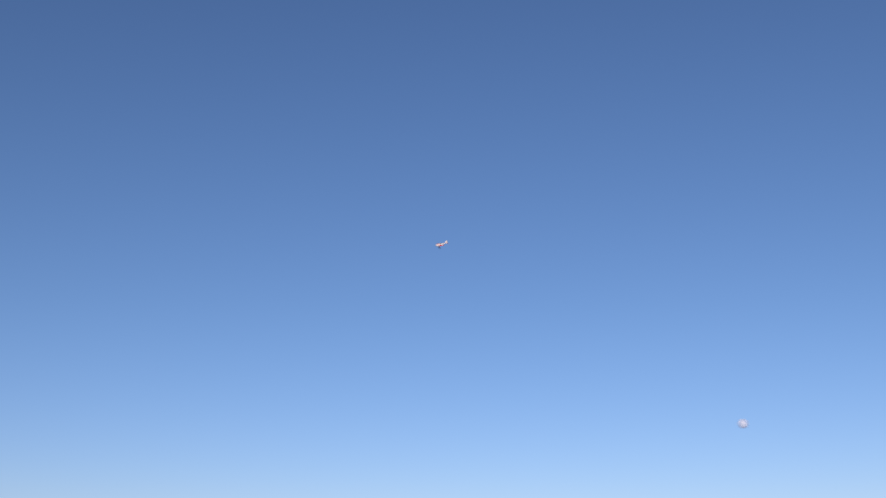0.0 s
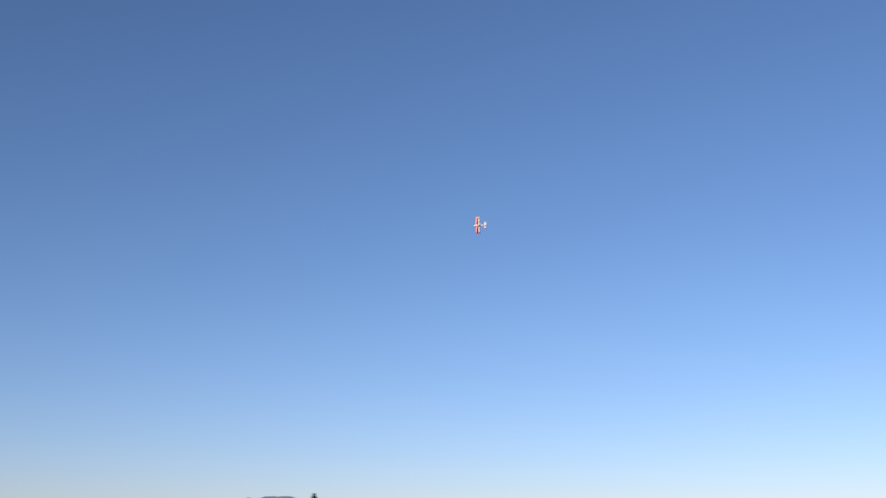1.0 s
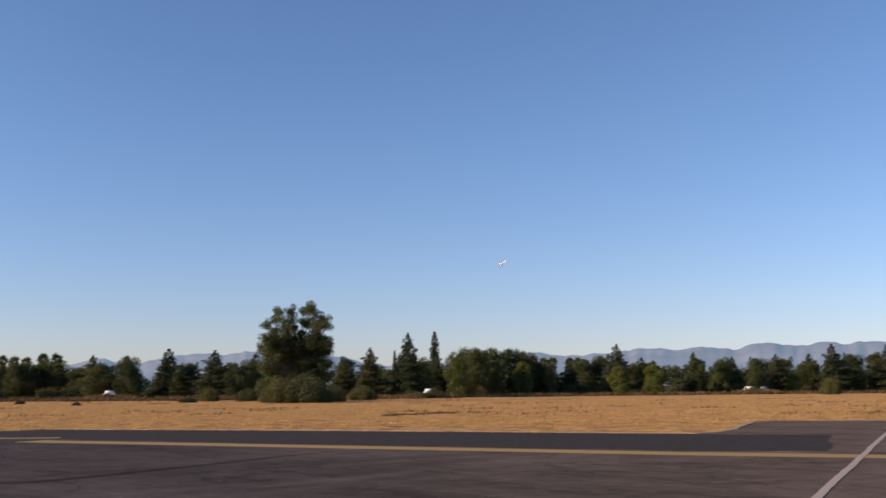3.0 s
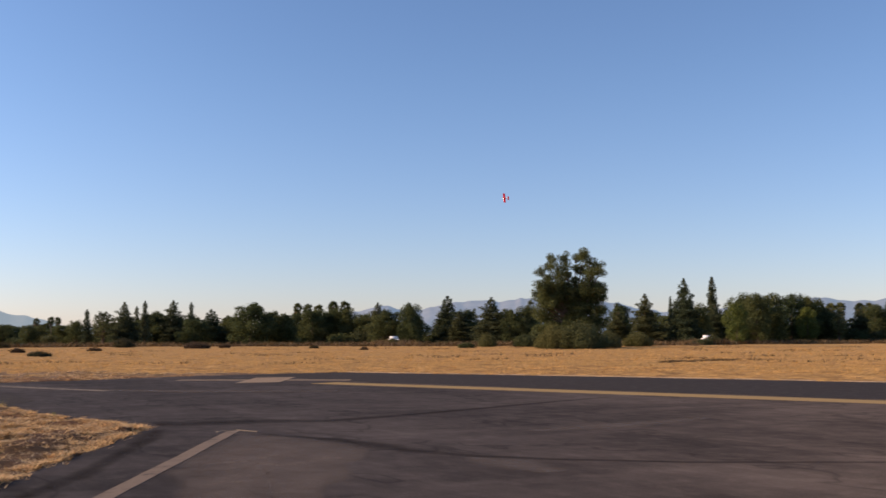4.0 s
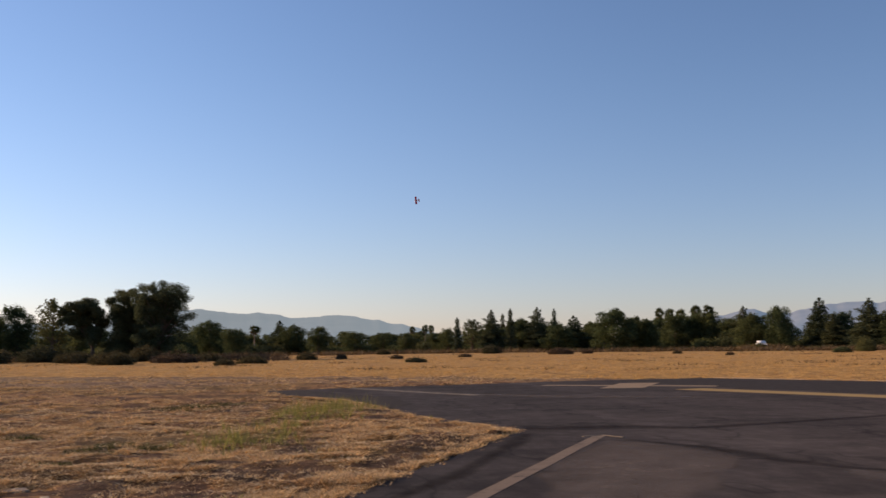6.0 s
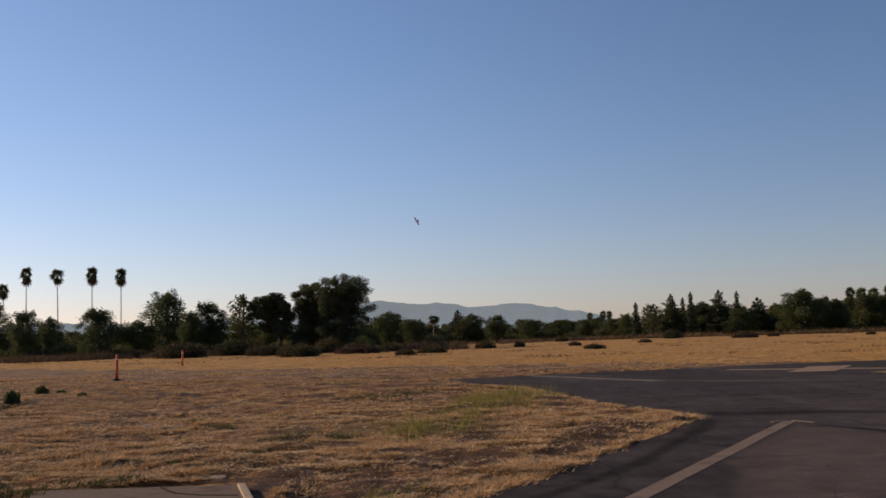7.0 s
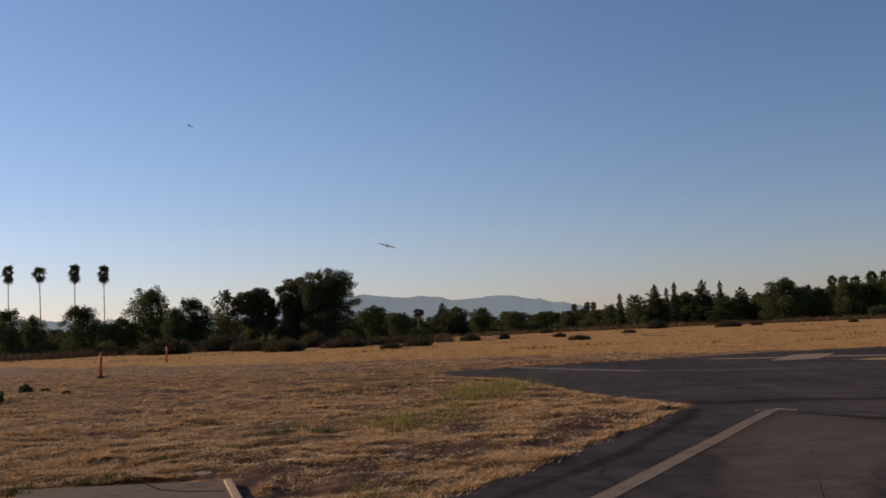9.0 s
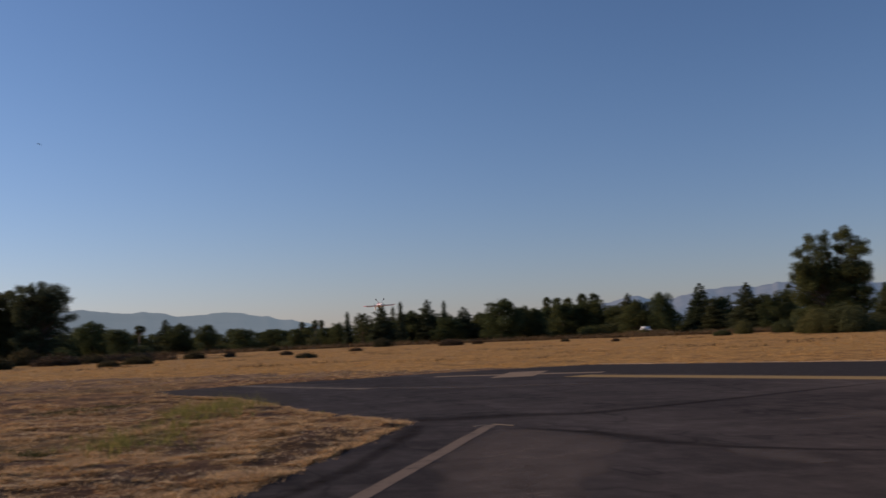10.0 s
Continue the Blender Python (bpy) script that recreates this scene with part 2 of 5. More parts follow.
def hill_material(name, haze_glow, rock):
    """Far hills: rock, with the haze of miles of bright air painted in as emission."""
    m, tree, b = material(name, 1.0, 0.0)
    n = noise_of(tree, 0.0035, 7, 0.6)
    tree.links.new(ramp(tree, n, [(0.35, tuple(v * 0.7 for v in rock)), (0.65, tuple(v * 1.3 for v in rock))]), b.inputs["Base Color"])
    b.inputs["Emission Color"].default_value = (*haze_glow, 1)
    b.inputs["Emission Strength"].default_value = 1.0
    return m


# first colour: air haze put in as emission; second: the rock itself
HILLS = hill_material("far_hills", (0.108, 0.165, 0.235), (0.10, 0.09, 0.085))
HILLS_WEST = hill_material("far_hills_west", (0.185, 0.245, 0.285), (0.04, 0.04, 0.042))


# ---- mesh helpers ----
def part(name, bm, mats, parent=None, label=""):
    """Links a bmesh as one mesh object, under a thing or a part if one is given."""
    me = bpy.data.meshes.new(name)
    bm.to_mesh(me)
    bm.free()
    for m in mats if isinstance(mats, (list, tuple)) else [mats]:
        me.materials.append(m)
    ob = new(name, me)
    ob.parent = parent
    if label:
        ob["label"] = label
    return ob


def raw(name, verts, faces, mat, parent=None, label="", smooth=False):
    """The same from arrays."""
    me = bpy.data.meshes.new(name)
    me.from_pydata(np.asarray(verts).tolist(), [], faces if isinstance(faces, list) else faces.tolist())
    for m in mat if isinstance(mat, (list, tuple)) else [mat]:
        me.materials.append(m)
    if smooth:
        me.polygons.foreach_set("use_smooth", [True] * len(me.polygons))
    ob = new(name, me)
    ob.parent = parent
    if label:
        ob["label"] = label
    return ob


def box(bm, size, at=(0, 0, 0), bevel=0.0, turn=0.0):
    made = bmesh.ops.create_cube(bm, size=1.0, matrix=pose(*at, 0, 0, turn) @ Matrix.Diagonal((*size, 1)))
    if bevel:
        edges = list({e for v in made["verts"] for e in v.link_edges})
        bmesh.ops.bevel(bm, geom=edges, offset=bevel, segments=2, affect="EDGES", profile=0.5)
    return bm


def rod(bm, a, b, r0, r1=None, sides=10):
    a, b = Vector(a), Vector(b)
    m = Matrix.Translation((a + b) / 2) @ (b - a).to_track_quat("Z", "Y").to_matrix().to_4x4()
    bmesh.ops.create_cone(bm, cap_ends=True, segments=sides, radius1=r0, radius2=r0 if r1 is None else r1, depth=(b - a).length, matrix=m)
    return bm


def loft(bm, rings, mat=0, cap=True):
    """Joins rings of equal length into a skin."""
    rows = [[bm.verts.new(p) for p in ring] for ring in rings]
    n = len(rows[0])
    for r, s in zip(rows, rows[1:]):
        for i in range(n):
            f = bm.faces.new((r[i], r[(i + 1) % n], s[(i + 1) % n], s[i]))
            f.material_index, f.smooth = mat, True
    if cap:
        bm.faces.new(rows[0][::-1]).material_index = mat
        bm.faces.new(rows[-1]).material_index = mat
    bmesh.ops.recalc_face_normals(bm, faces=bm.faces)
    return bm


def fbm(x, y, scale, octaves=4, seed=0):
    """Smooth value noise over arrays, about -1 to 1."""
    total, amp, norm = np.zeros_like(x, dtype=float), 1.0, 0.0
    for o in range(octaves):
        u, v = x / scale * 2 ** o + 17.3 * o + seed, y / scale * 2 ** o - 9.1 * o + seed
        i, j = np.floor(u), np.floor(v)
        fu, fv = u - i, v - j
        fu, fv = fu * fu * (3 - 2 * fu), fv * fv * (3 - 2 * fv)

        def corner(a, c):
            h = np.sin(a * 127.1 + c * 311.7 + seed * 13.7) * 43758.5453
            return (h - np.floor(h)) * 2 - 1

        total += amp * ((corner(i, j) * (1 - fu) + corner(i + 1, j) * fu) * (1 - fv) + (corner(i, j + 1) * (1 - fu) + corner(i + 1, j + 1) * fu) * fv)
        norm += amp
        amp *= 0.5
    return total / norm


def inside(px, py, poly):
    """Which points lie in a polygon."""
    hit = np.zeros(px.shape, dtype=bool)
    for (x0, y0), (x1, y1) in zip(poly, poly[1:] + poly[:1]):
        if y0 != y1:
            hit ^= ((y0 > py) != (y1 > py)) & (px < (x1 - x0) * (py - y0) / (y1 - y0) + x0)
    return hit


# ---- ground, airstrip ----
APRON = [(1.2, 38.4), (4.2, 39.7), (8.2, 40.6), (12.4, 42.2), (15.6, 42.8), (19.8, 42.9), (25.5, 33.3), (31.8, 20.4), (32.8, 20.2), (35.0, 20.9), (43.8, 24.9), (45.6, 24.9),
         (53.1, 15.2), (91, -77), (130, -170), (60, -190), (-44, -70), (-5.3, 0.2), (0.5, 10.5), (1.2, 11.6), (3.3, 15.6), (4.85, 18.7),
         (5.0, 19.4), (4.4, 21.4), (3.95, 23.6), (3.65, 27.0), (3.1, 31.2), (1.8, 34.0)]
FIELD_EDGE = [(-400, 440), (-45, 101), (-20.5, 73), (-6, 60), (3, 55), (8.4, 51.8), (12.8, 47.6), (19.5, 42.6), (24, 33), (31, 20), (33, 19.6), (43.5, 23.8), (46, 23.5), (52, 15), (90, -76), (128, -170), (900, -600), (900, 4900), (-900, 4900)]


def ragged(poly, step, amount, seed):
    """A polygon with its edges cut short and worn uneven."""
    out = []
    for (x0, y0), (x1, y1) in zip(poly, poly[1:] + poly[:1]):
        n = max(1, int(min(math.hypot(x1 - x0, y1 - y0) / step, 90)))
        out += [(x0 + (x1 - x0) * i / n, y0 + (y1 - y0) * i / n) for i in range(n)]
    p = np.array(out)
    p[:, 0] += amount * fbm(p[:, 0], p[:, 1], 0.7, 3, seed)
    p[:, 1] += amount * fbm(p[:, 0], p[:, 1], 0.7, 3, seed + 5)
    return [tuple(q) for q in p]


def relief(x, y):
    """Height of the open ground: tussocks and shallow hollows."""
    d = np.hypot(x, y)
    fade = np.clip(1 - (d - 50) / 120, 0.15, 1)
    return fade * (0.085 * fbm(x, y, 0.5, 3, 3) + 0.05 * fbm(x, y, 2.6, 2, 8) + 0.02)


BARE_PATCHES = [[(1.3, 14.3), (2.6, 17.6), (4.1, 19.2), (3.9, 17.8), (2.8, 15.6), (1.9, 13.8)], [(0.3, 18.2), (1.0, 18.6), (1.4, 16.9), (0.7, 16.1)], [(0.0, 14.9), (1.1, 14.9), (1.4, 13.6), (0.8, 12.5), (0.1, 12.7), (-0.5, 13.9)],
                [(-8.9, 35.0), (-8.0, 36.4), (-6.4, 33.7), (-7.2, 32.2)], [(-6.3, 22.4), (-5.7, 23.4), (-5.0, 21.3)], [(-4.3, 14.6), (-3.9, 15.1), (-3.4, 14.5), (-3.7, 14.0)], [(-2.4, 12.7), (-1.7, 13.4), (-0.3, 13.5), (0.1, 12.0), (-0.6, 10.8), (-1.35, 11.4)]]


def bare_ground(x, y):
    """Where the soil shows through: a few scraped patches and many worn spots."""
    u, v = x + 0.45 * fbm(x, y, 0.9, 3, 71), y + 0.9 * fbm(x, y, 0.9, 3, 77)
    hit = 0.55 * fbm(x, y, 1.1, 3, 81) + 0.45 * fbm(x, y, 4.0, 2, 85) > 0.36
    for poly in BARE_PATCHES:
        hit |= inside(u, v, poly)
    return hit


def build_ground():
    az = np.concatenate([np.arange(-112, 27, 0.28), np.arange(28, 247, 4)])
    rad = np.concatenate([[0.3], 1.5 * 1.013 ** np.arange(0, 300), 75 * 1.065 ** np.arange(0, 66), [4900]])
    rad = np.unique(np.round(rad, 3))
    a, r = np.meshgrid(np.radians(az), rad)
    x, y = -np.sin(a) * r, np.cos(a) * r
    z = relief(x, y)
    z[inside(x, y, APRON)] = -0.06
    z[(x > -4.5) & (x < -1.35) & (y > 8.4) & (y < 12.75)] = 0.0
    z[(x > -5.4) & (x < -4.1) & (y > 19.0) & (y < 21.6)] = 0.0
    z[(x > -2.85) & (x < -2.1) & (y > 12.75) & (y < 13.3)] = 0.0
    z -= 0.12 * np.exp(-(((x + 5.7) / 0.35) ** 2 + ((y - 21.5) / 0.7) ** 2)) + 0.10 * np.exp(-(((x + 7.2) / 0.8) ** 2 + ((y - 33) / 1.2) ** 2))
    n, m = x.shape[1], x.shape[0]
    idx = np.arange(n * m).reshape(m, n)
    nxt = np.roll(idx, -1, axis=1)
    f = np.stack([idx[:-1], nxt[:-1], nxt[1:], idx[1:]], axis=-1).reshape(-1, 4)
    verts = np.stack([x, y, z], axis=-1).reshape(-1, 3)
    verts = np.vstack([verts, [[0, 0, -0.06]]])
    faces = f.tolist() + [[int(i), int(j), n * m] for i, j in zip(nxt[0], idx[0])]
    ob = raw("ground", verts, faces, [MOWN, FIELD, TRACK, BARE], smooth=True)
    c = verts[np.array([q[:3] for q in faces])].mean(axis=1)
    far = inside(c[:, 0] + 2.2 * fbm(c[:, 0], c[:, 1], 2.5, 4, 21), c[:, 1] + 2.2 * fbm(c[:, 0], c[:, 1], 2.5, 4, 27), FIELD_EDGE)
    track = ~far & inside(c[:, 0], c[:, 1] + np.clip(11.5 - 0.55 * c[:, 0], 2.5, 17) + 2.0 * fbm(c[:, 0], c[:, 1], 3, 3, 24), FIELD_EDGE) & (c[:, 0] < 16)
    bare = ~far & ~track & bare_ground(c[:, 0], c[:, 1])
    ob.data.polygons.foreach_set("material_index", (far + 2 * track + 3 * bare).astype(int).tolist())
    if ob.data.polygons[0].normal.z < 0:
        ob.data.flip_normals()
    tagged(ob, "dry straw-coloured grass and bare brown earth reaching to the hills", "ground", kind="structure")


build_ground()


def slab(name, poly, z0, z1, mat, parent=None, label=""):
    """A flat piece with thickness from its outline."""
    bm = bmesh.new()
    top = bm.faces.new([bm.verts.new((x, y, z1)) for x, y in poly])
    side = bmesh.ops.extrude_face_region(bm, geom=[top])
    for v in side["geom"]:
        if isinstance(v, bmesh.types.BMVert):
            v.co.z = z0
    bmesh.ops.recalc_face_normals(bm, faces=bm.faces)
    return part(name, bm, mat, parent, label)


def strip(points, width):
    """The outline of a band of that width along a line of points."""
    left, right = [], []
    for i, p in enumerate(points):
        a, c = points[max(i - 1, 0)], points[min(i + 1, len(points) - 1)]
        d = Vector((c[0] - a[0], c[1] - a[1])).normalized()
        w = width[i] if isinstance(width, (list, tuple)) else width
        left.append((p[0] - d.y * w / 2, p[1] + d.x * w / 2))
        right.append((p[0] + d.y * w / 2, p[1] - d.x * w / 2))
    return left + right[::-1]


runway = slab("runway", ragged(APRON, 0.22, 0.24, 2), -0.3, 0.03, ASPHALT)
tagged(runway, "worn dark asphalt model airfield runway with faded lines", "runway", kind="structure")

# pale crumbled verge along the far side of the runway
EDGE_LINE = [(20.2, 43.2), (25.75, 33.4), (32.0, 20.5), (32.9, 20.4), (35.0, 21.1), (43.7, 25.15), (45.8, 25.1), (53.4, 15.3), (91.4, -76.9)]
verge = slab("verge", ragged(strip(EDGE_LINE, 0.28), 0.5, 0.12, 31), -0.1, 0.045, VERGE)
tagged(verge, "pale crumbled gravel verge beside the runway", "verge", kind="structure")


def line_part(name, points, width, mat, label, lift=0.034, wear=0.03):
    return slab(name, ragged(strip(points, width), 0.4, wear, 41), 0.0305, lift, mat, runway, label)


def stained(name, rows, wear, mat, label):
    """A thin stain on the asphalt: rows of points, each row with its strength from 0 at the rim to 1."""
    n = len(rows[0])
    idx = np.arange(n * len(rows)).reshape(len(rows), n)
    f = np.stack([idx[:-1, :-1], idx[:-1, 1:], idx[1:, 1:], idx[1:, :-1]], axis=-1).reshape(-1, 4)
    ob = raw(name, [(x, y, 0.0315) for row in rows for x, y in row], f, mat, runway, label)
    layer = ob.data.attributes.new("wear", "FLOAT", "POINT")
    layer.data.foreach_set("value", [w for row, w in zip(rows, wear) for _ in row])
    return ob


def stain_line(name, points, width, mat, label):
    n = 14 * (len(points) - 1)
    k = np.linspace(0, len(points) - 1, n)
    at = [(float(np.interp(q, range(len(points)), [p[0] for p in points])), float(np.interp(q, range(len(points)), [p[1] for p in points]))) for q in k]
    w = np.interp(k, range(len(width)), width)
    return stained(name, [strip(at, [u * g for u in w])[:n] if g > 0 else (strip(at, [-u * g for u in w])[n:][::-1] if g < 0 else at) for g in (2.4, 1.0, 0.0, -1.0, -2.4)], (0, 0.75, 1, 0.75, 0), mat, label)


def stain_patch(name, poly, mat, label):
    cx, cy = sum(p[0] for p in poly) / len(poly), sum(p[1] for p in poly) / len(poly)
    ring = poly + poly[:1]
    return stained(name, [[(cx + (x - cx) * g, cy + (y - cy) * g) for x, y in ring] for g in (1.12, 0.95, 0.7, 0.02)], (0, 0.7, 0.9, 1), mat, label)


slab("newer_asphalt", ragged([(16.3, 34.2), (15.4, 38.5), (15.6, 42.6), (19.3, 42.5), (25.1, 33.0), (31.4, 20.0), (33.5, 16.5), (25.2, 12.4), (23.3, 14.9), (20.5, 22.0), (18.1, 28.2)], 0.6, 0.25, 45), 0.0302, 0.0325, NEW_TAR, runway, "darker newer asphalt")
slab("newer_asphalt", ragged([(1.25, 38.1), (2.6, 38.0), (3.7, 34.6), (4.7, 31.8), (4.7, 28.3), (3.75, 26.2), (3.1, 31.2), (1.9, 34.1)], 0.5, 0.12, 47), 0.0302, 0.0325, NEW_TAR, runway, "darker newer asphalt")
line_part("yellow_line", [(14.75, 33.6), (17.05, 27.9), (19.4, 21.9), (22.2, 14.6), (26.0, 6.6), (62, -76)], 1.2, YELLOW, "faded yellow runway line")
line_part("white_line", [(37.0, 16.16), (28.0, 12.66), (23.0, 10.72), (15.0, 7.62), (10.6, 5.91)], 0.14, PALE_LINE, "faded white cross line", 0.039)
line_part("white_line", [(6.12, 17.6), (2.4, 10.8), (-2.4, 2.2)], 0.21, WHITE_LINE, "faded white taxi line", 0.034, 0.015)
line_part("cross_line", [(11.3, 38.7), (14.2, 36.85), (16.5, 35.2)], 0.75, CREAM, "faded cream cross line at the runway end")
slab("end_block", [(12.2, 35.1), (13.7, 34.9), (15.9, 38.9), (14.4, 39.1)], 0.0305, 0.038, CREAM, runway, "cream painted block at the runway end")
line_part("faint_line", [(4.3, 39.3), (5.8, 35.8), (7.4, 32.2)], 0.45, FAINT_LINE, "almost worn away pale line", 0.034)
line_part("thin_line", [(5.75, 17.42), (6.15, 17.62), (6.35, 17.1)], 0.06, FAINT_LINE, "thin faded white line", 0.041, 0.01)
stain_patch("worn_patch", ragged([(4.9, 14.9), (5.95, 16.5), (6.5, 15.5), (6.75, 13.8), (5.9, 12.7), (5.2, 11.2), (4.2, 9.6), (3.0, 7.4), (2.7, 9.0), (3.6, 12.0)], 0.25, 0.3, 48), PALE_TOP, "paler worn asphalt")
stain_line("tar_seam", [(5.3, 19.4), (7.2, 19.2), (8.3, 18.6), (9.9, 19.05), (12.2, 19.9), (14.9, 20.95), (17.6, 21.9)], [0.5, 0.5, 0.3, 0.22, 0.2, 0.18, 0.1], SEAM_TAR, "dark tar seam")
stain_line("tar_seam", [(6.25, 16.7), (6.85, 15.3), (7.05, 13.9), (7.1, 13.2), (7.5, 12.2), (8.2, 11.3), (9.4, 10.2), (11.5, 8.9)], [0.1, 0.2, 0.3, 0.22, 0.14, 0.12, 0.1, 0.08], SEAM_TAR, "dark tar seam")
stain_line("tar_seam", [(5.0, 18.3), (4.5, 16.9), (3.62, 14.98), (2.65, 12.82), (1.75, 11.3), (0.4, 9.1)], [0.12, 0.2, 0.12, 0.16, 0.12, 0.1], SEAM_TAR, "dark tar seam along the grass")
stain_line("scuff", [(7.34, 12.0), (7.45, 11.3), (7.4, 10.3)], [0.15, 0.5, 0.2], SCUFF, "pale scuff on the asphalt")
stain_line("scuff", [(7.1, 33.6), (9.2, 30.6), (13, 28.5)], [0.2, 0.7, 0.3], SCUFF, "pale scuff on the asphalt")
stain_line("scuff", [(14.5, 15.4), (12.2, 14.9), (10.3, 14.9)], [0.2, 0.5, 0.2], SCUFF, "pale scuff on the asphalt")


# ---- far hills ----
EAST_RIDGE = [(-46, 1.68), (-48, 1.84), (-49.7, 1.77), (-51.5, 1.58), (-54.1, 1.89), (-55.3, 2.0), (-56.5, 1.87), (-57.7, 2.04), (-59.1, 1.88), (-61, 2.17), (-62.3, 2.04),
              (-64, 2.13), (-66.5, 2.18), (-68.2, 2.02), (-69.4, 2.2), (-70.6, 2.03), (-72.4, 1.73), (-74.4, 2.1), (-75.6, 1.98), (-78.25, 2.54), (-81.4, 2.15),
              (-82.6, 2.18), (-84, 1.86), (-85.2, 2.03), (-87.1, 1.91), (-89.1, 2.17), (-92.6, 1.91), (-95.7, 1.54), (-100, 1.3), (-110, 1.2), (-125, 0.8)]
MID_RIDGE = [(-24, 0.9), (-25.8, 1.36), (-26.7, 1.58), (-27.9, 1.32), (-29, 1.4), (-31.2, 1.74), (-33.5, 1.92), (-35.3, 1.9), (-38.8, 1.74), (-39.7, 1.44), (-41.5, 1.1), (-44, 1.3), (-46, 1.6)]
WEST_RIDGE = [(60, 1.0), (40, 1.1), (25, 1.0), (17.4, 1.2), (14.5, 0.9), (11.3, 1.15), (7, 1.3), (2, 1.8), (1.1, 1.86), (-0.5, 1.6), (-1.4, 1.67), (-3.5, 1.39), (-5.9, 1.5), (-8.2, 1.15), (-10, 0.74), (-11.8, 0.35), (-16, 0.2)]


def hills(name, ridge, near, far, mat, label, seed):
    pts = sorted(ridge)
    az = np.arange(pts[0][0], pts[-1][0], 0.12)
    el = np.interp(az, [p[0] for p in pts], [p[1] for p in pts])
    el = np.convolve(np.pad(el, 2, mode="edge"), np.ones(5) / 5, mode="valid") + 0.14 * fbm(az * 1.0, az * 0 + seed, 1.1, 4, seed) + 0.07 * fbm(az * 1.0, az * 0 + seed, 0.45, 2, seed + 1)
    steps = np.linspace(0, 1, 14)
    verts = []
    for s in steps:
        r = near + (far - near) * s
        fold = fbm(az * 3.0 + s * 1.5, np.full_like(az, s * 3.0), 2.2, 4, seed + 3)
        h = EYE + far * np.tan(np.radians(el)) * (s ** 0.8) * (1 + 0.35 * fold * (1 - s) * 3 * s)
        h = np.where(s == 0, -3.0, h)
        verts.append(np.stack([-np.sin(np.radians(az)) * (r + 110 * fold), np.cos(np.radians(az)) * (r + 110 * fold), h], axis=-1))
    verts.append(verts[-1] * np.array([1.08, 1.08, 0]) - np.array([0, 0, 3]))
    n = len(az)
    v = np.concatenate(verts)
    idx = np.arange(len(v)).reshape(-1, n)
    f = np.stack([idx[:-1, :-1], idx[:-1, 1:], idx[1:, 1:], idx[1:, :-1]], axis=-1).reshape(-1, 4)
    tagged(raw(name, v, f, mat, smooth=True), label, "hills", kind="structure")


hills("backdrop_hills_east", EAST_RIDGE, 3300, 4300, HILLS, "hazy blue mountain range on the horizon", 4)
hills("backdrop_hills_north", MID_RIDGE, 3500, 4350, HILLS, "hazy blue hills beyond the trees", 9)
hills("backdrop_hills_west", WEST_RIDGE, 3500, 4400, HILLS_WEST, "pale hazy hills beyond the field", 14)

moon = new("moon", bpy.data.meshes.new("moon"))
bm = bmesh.new()
bmesh.ops.create_uvsphere(bm, u_segments=32, v_segments=20, radius=19.5)
bm.to_mesh(moon.data)
bm.free()
moon.data.materials.append(MOON)
moon.data.polygons.foreach_set("use_smooth", [True] * len(moon.data.polygons))
moon.matrix_basis = Matrix.Translation(toward(-126.75, 8.14, 4600) + Vector((0, 0, EYE)))
tagged(moon, "pale daytime full moon low in the sky", "moon")

# ---- trees ----
rng = np.random.default_rng(7)


def leaves(centres, outward, size, spread=0.8):
    """Small four-cornered leaf clumps, turned partly outward."""
    n = len(centres)
    nrm = outward + spread * rng.normal(size=(n, 3))
    nrm /= np.linalg.norm(nrm, axis=1)[:, None] + 1e-9
    side = np.cross(nrm, rng.normal(size=(n, 3)))
    side /= np.linalg.norm(side, axis=1)[:, None] + 1e-9
    up = np.cross(nrm, side)
    s = size * rng.uniform(0.55, 1.35, (n, 1))
    k = rng.uniform(0.55, 1.0, (n, 1))
    v = np.stack([centres - side * s, centres - up * s * k, centres + side * s * 0.9, centres + up * s * k * 1.1], axis=1)
    return v.reshape(-1, 3), np.arange(4 * n).reshape(n, 4)


def cloud(blobs, count, size, rough=0.24, fill=0.5):
    """Leaf clumps through and over a set of ellipsoid boughs."""
    blobs = np.array(blobs, dtype=float)
    area = (blobs[:, 3] * blobs[:, 4] + blobs[:, 5] * blobs[:, 4] + blobs[:, 3] * blobs[:, 5]) ** 1.0
    pick = rng.choice(len(blobs), count, p=area / area.sum())
    d = rng.normal(size=(count, 3))
    d /= np.linalg.norm(d, axis=1)[:, None]
    r = rng.uniform(fill, 1.0, (count, 1)) ** 0.6 + rough * rng.normal(size=(count, 1)) * 0.6
    q = blobs[pick]
    return leaves(q[:, :3] + d * r * q[:, 3:6], d / q[:, 3:6] * q[:, 3:6].mean(axis=1)[:, None], size)


def tube(points, radii, sides=7):
    """Rings of a tapering limb along a line of points."""
    v, f = [], []
    pts = [Vector(p) for p in points]
    for i, p in enumerate(pts):
        d = (pts[min(i + 1, len(pts) - 1)] - pts[max(i - 1, 0)]).normalized()
        s = d.cross(Vector((0.31, 0.95, 0.1))).normalized()
        t = d.cross(s)
        v += [p + (s * math.cos(a) + t * math.sin(a)) * radii[i] for a in np.linspace(0, 2 * math.pi, sides, endpoint=False)]
    for i in range(len(pts) - 1):
        for k in range(sides):
            f.append((i * sides + k, i * sides + (k + 1) % sides, (i + 1) * sides + (k + 1) % sides, (i + 1) * sides + k))
    return v, f


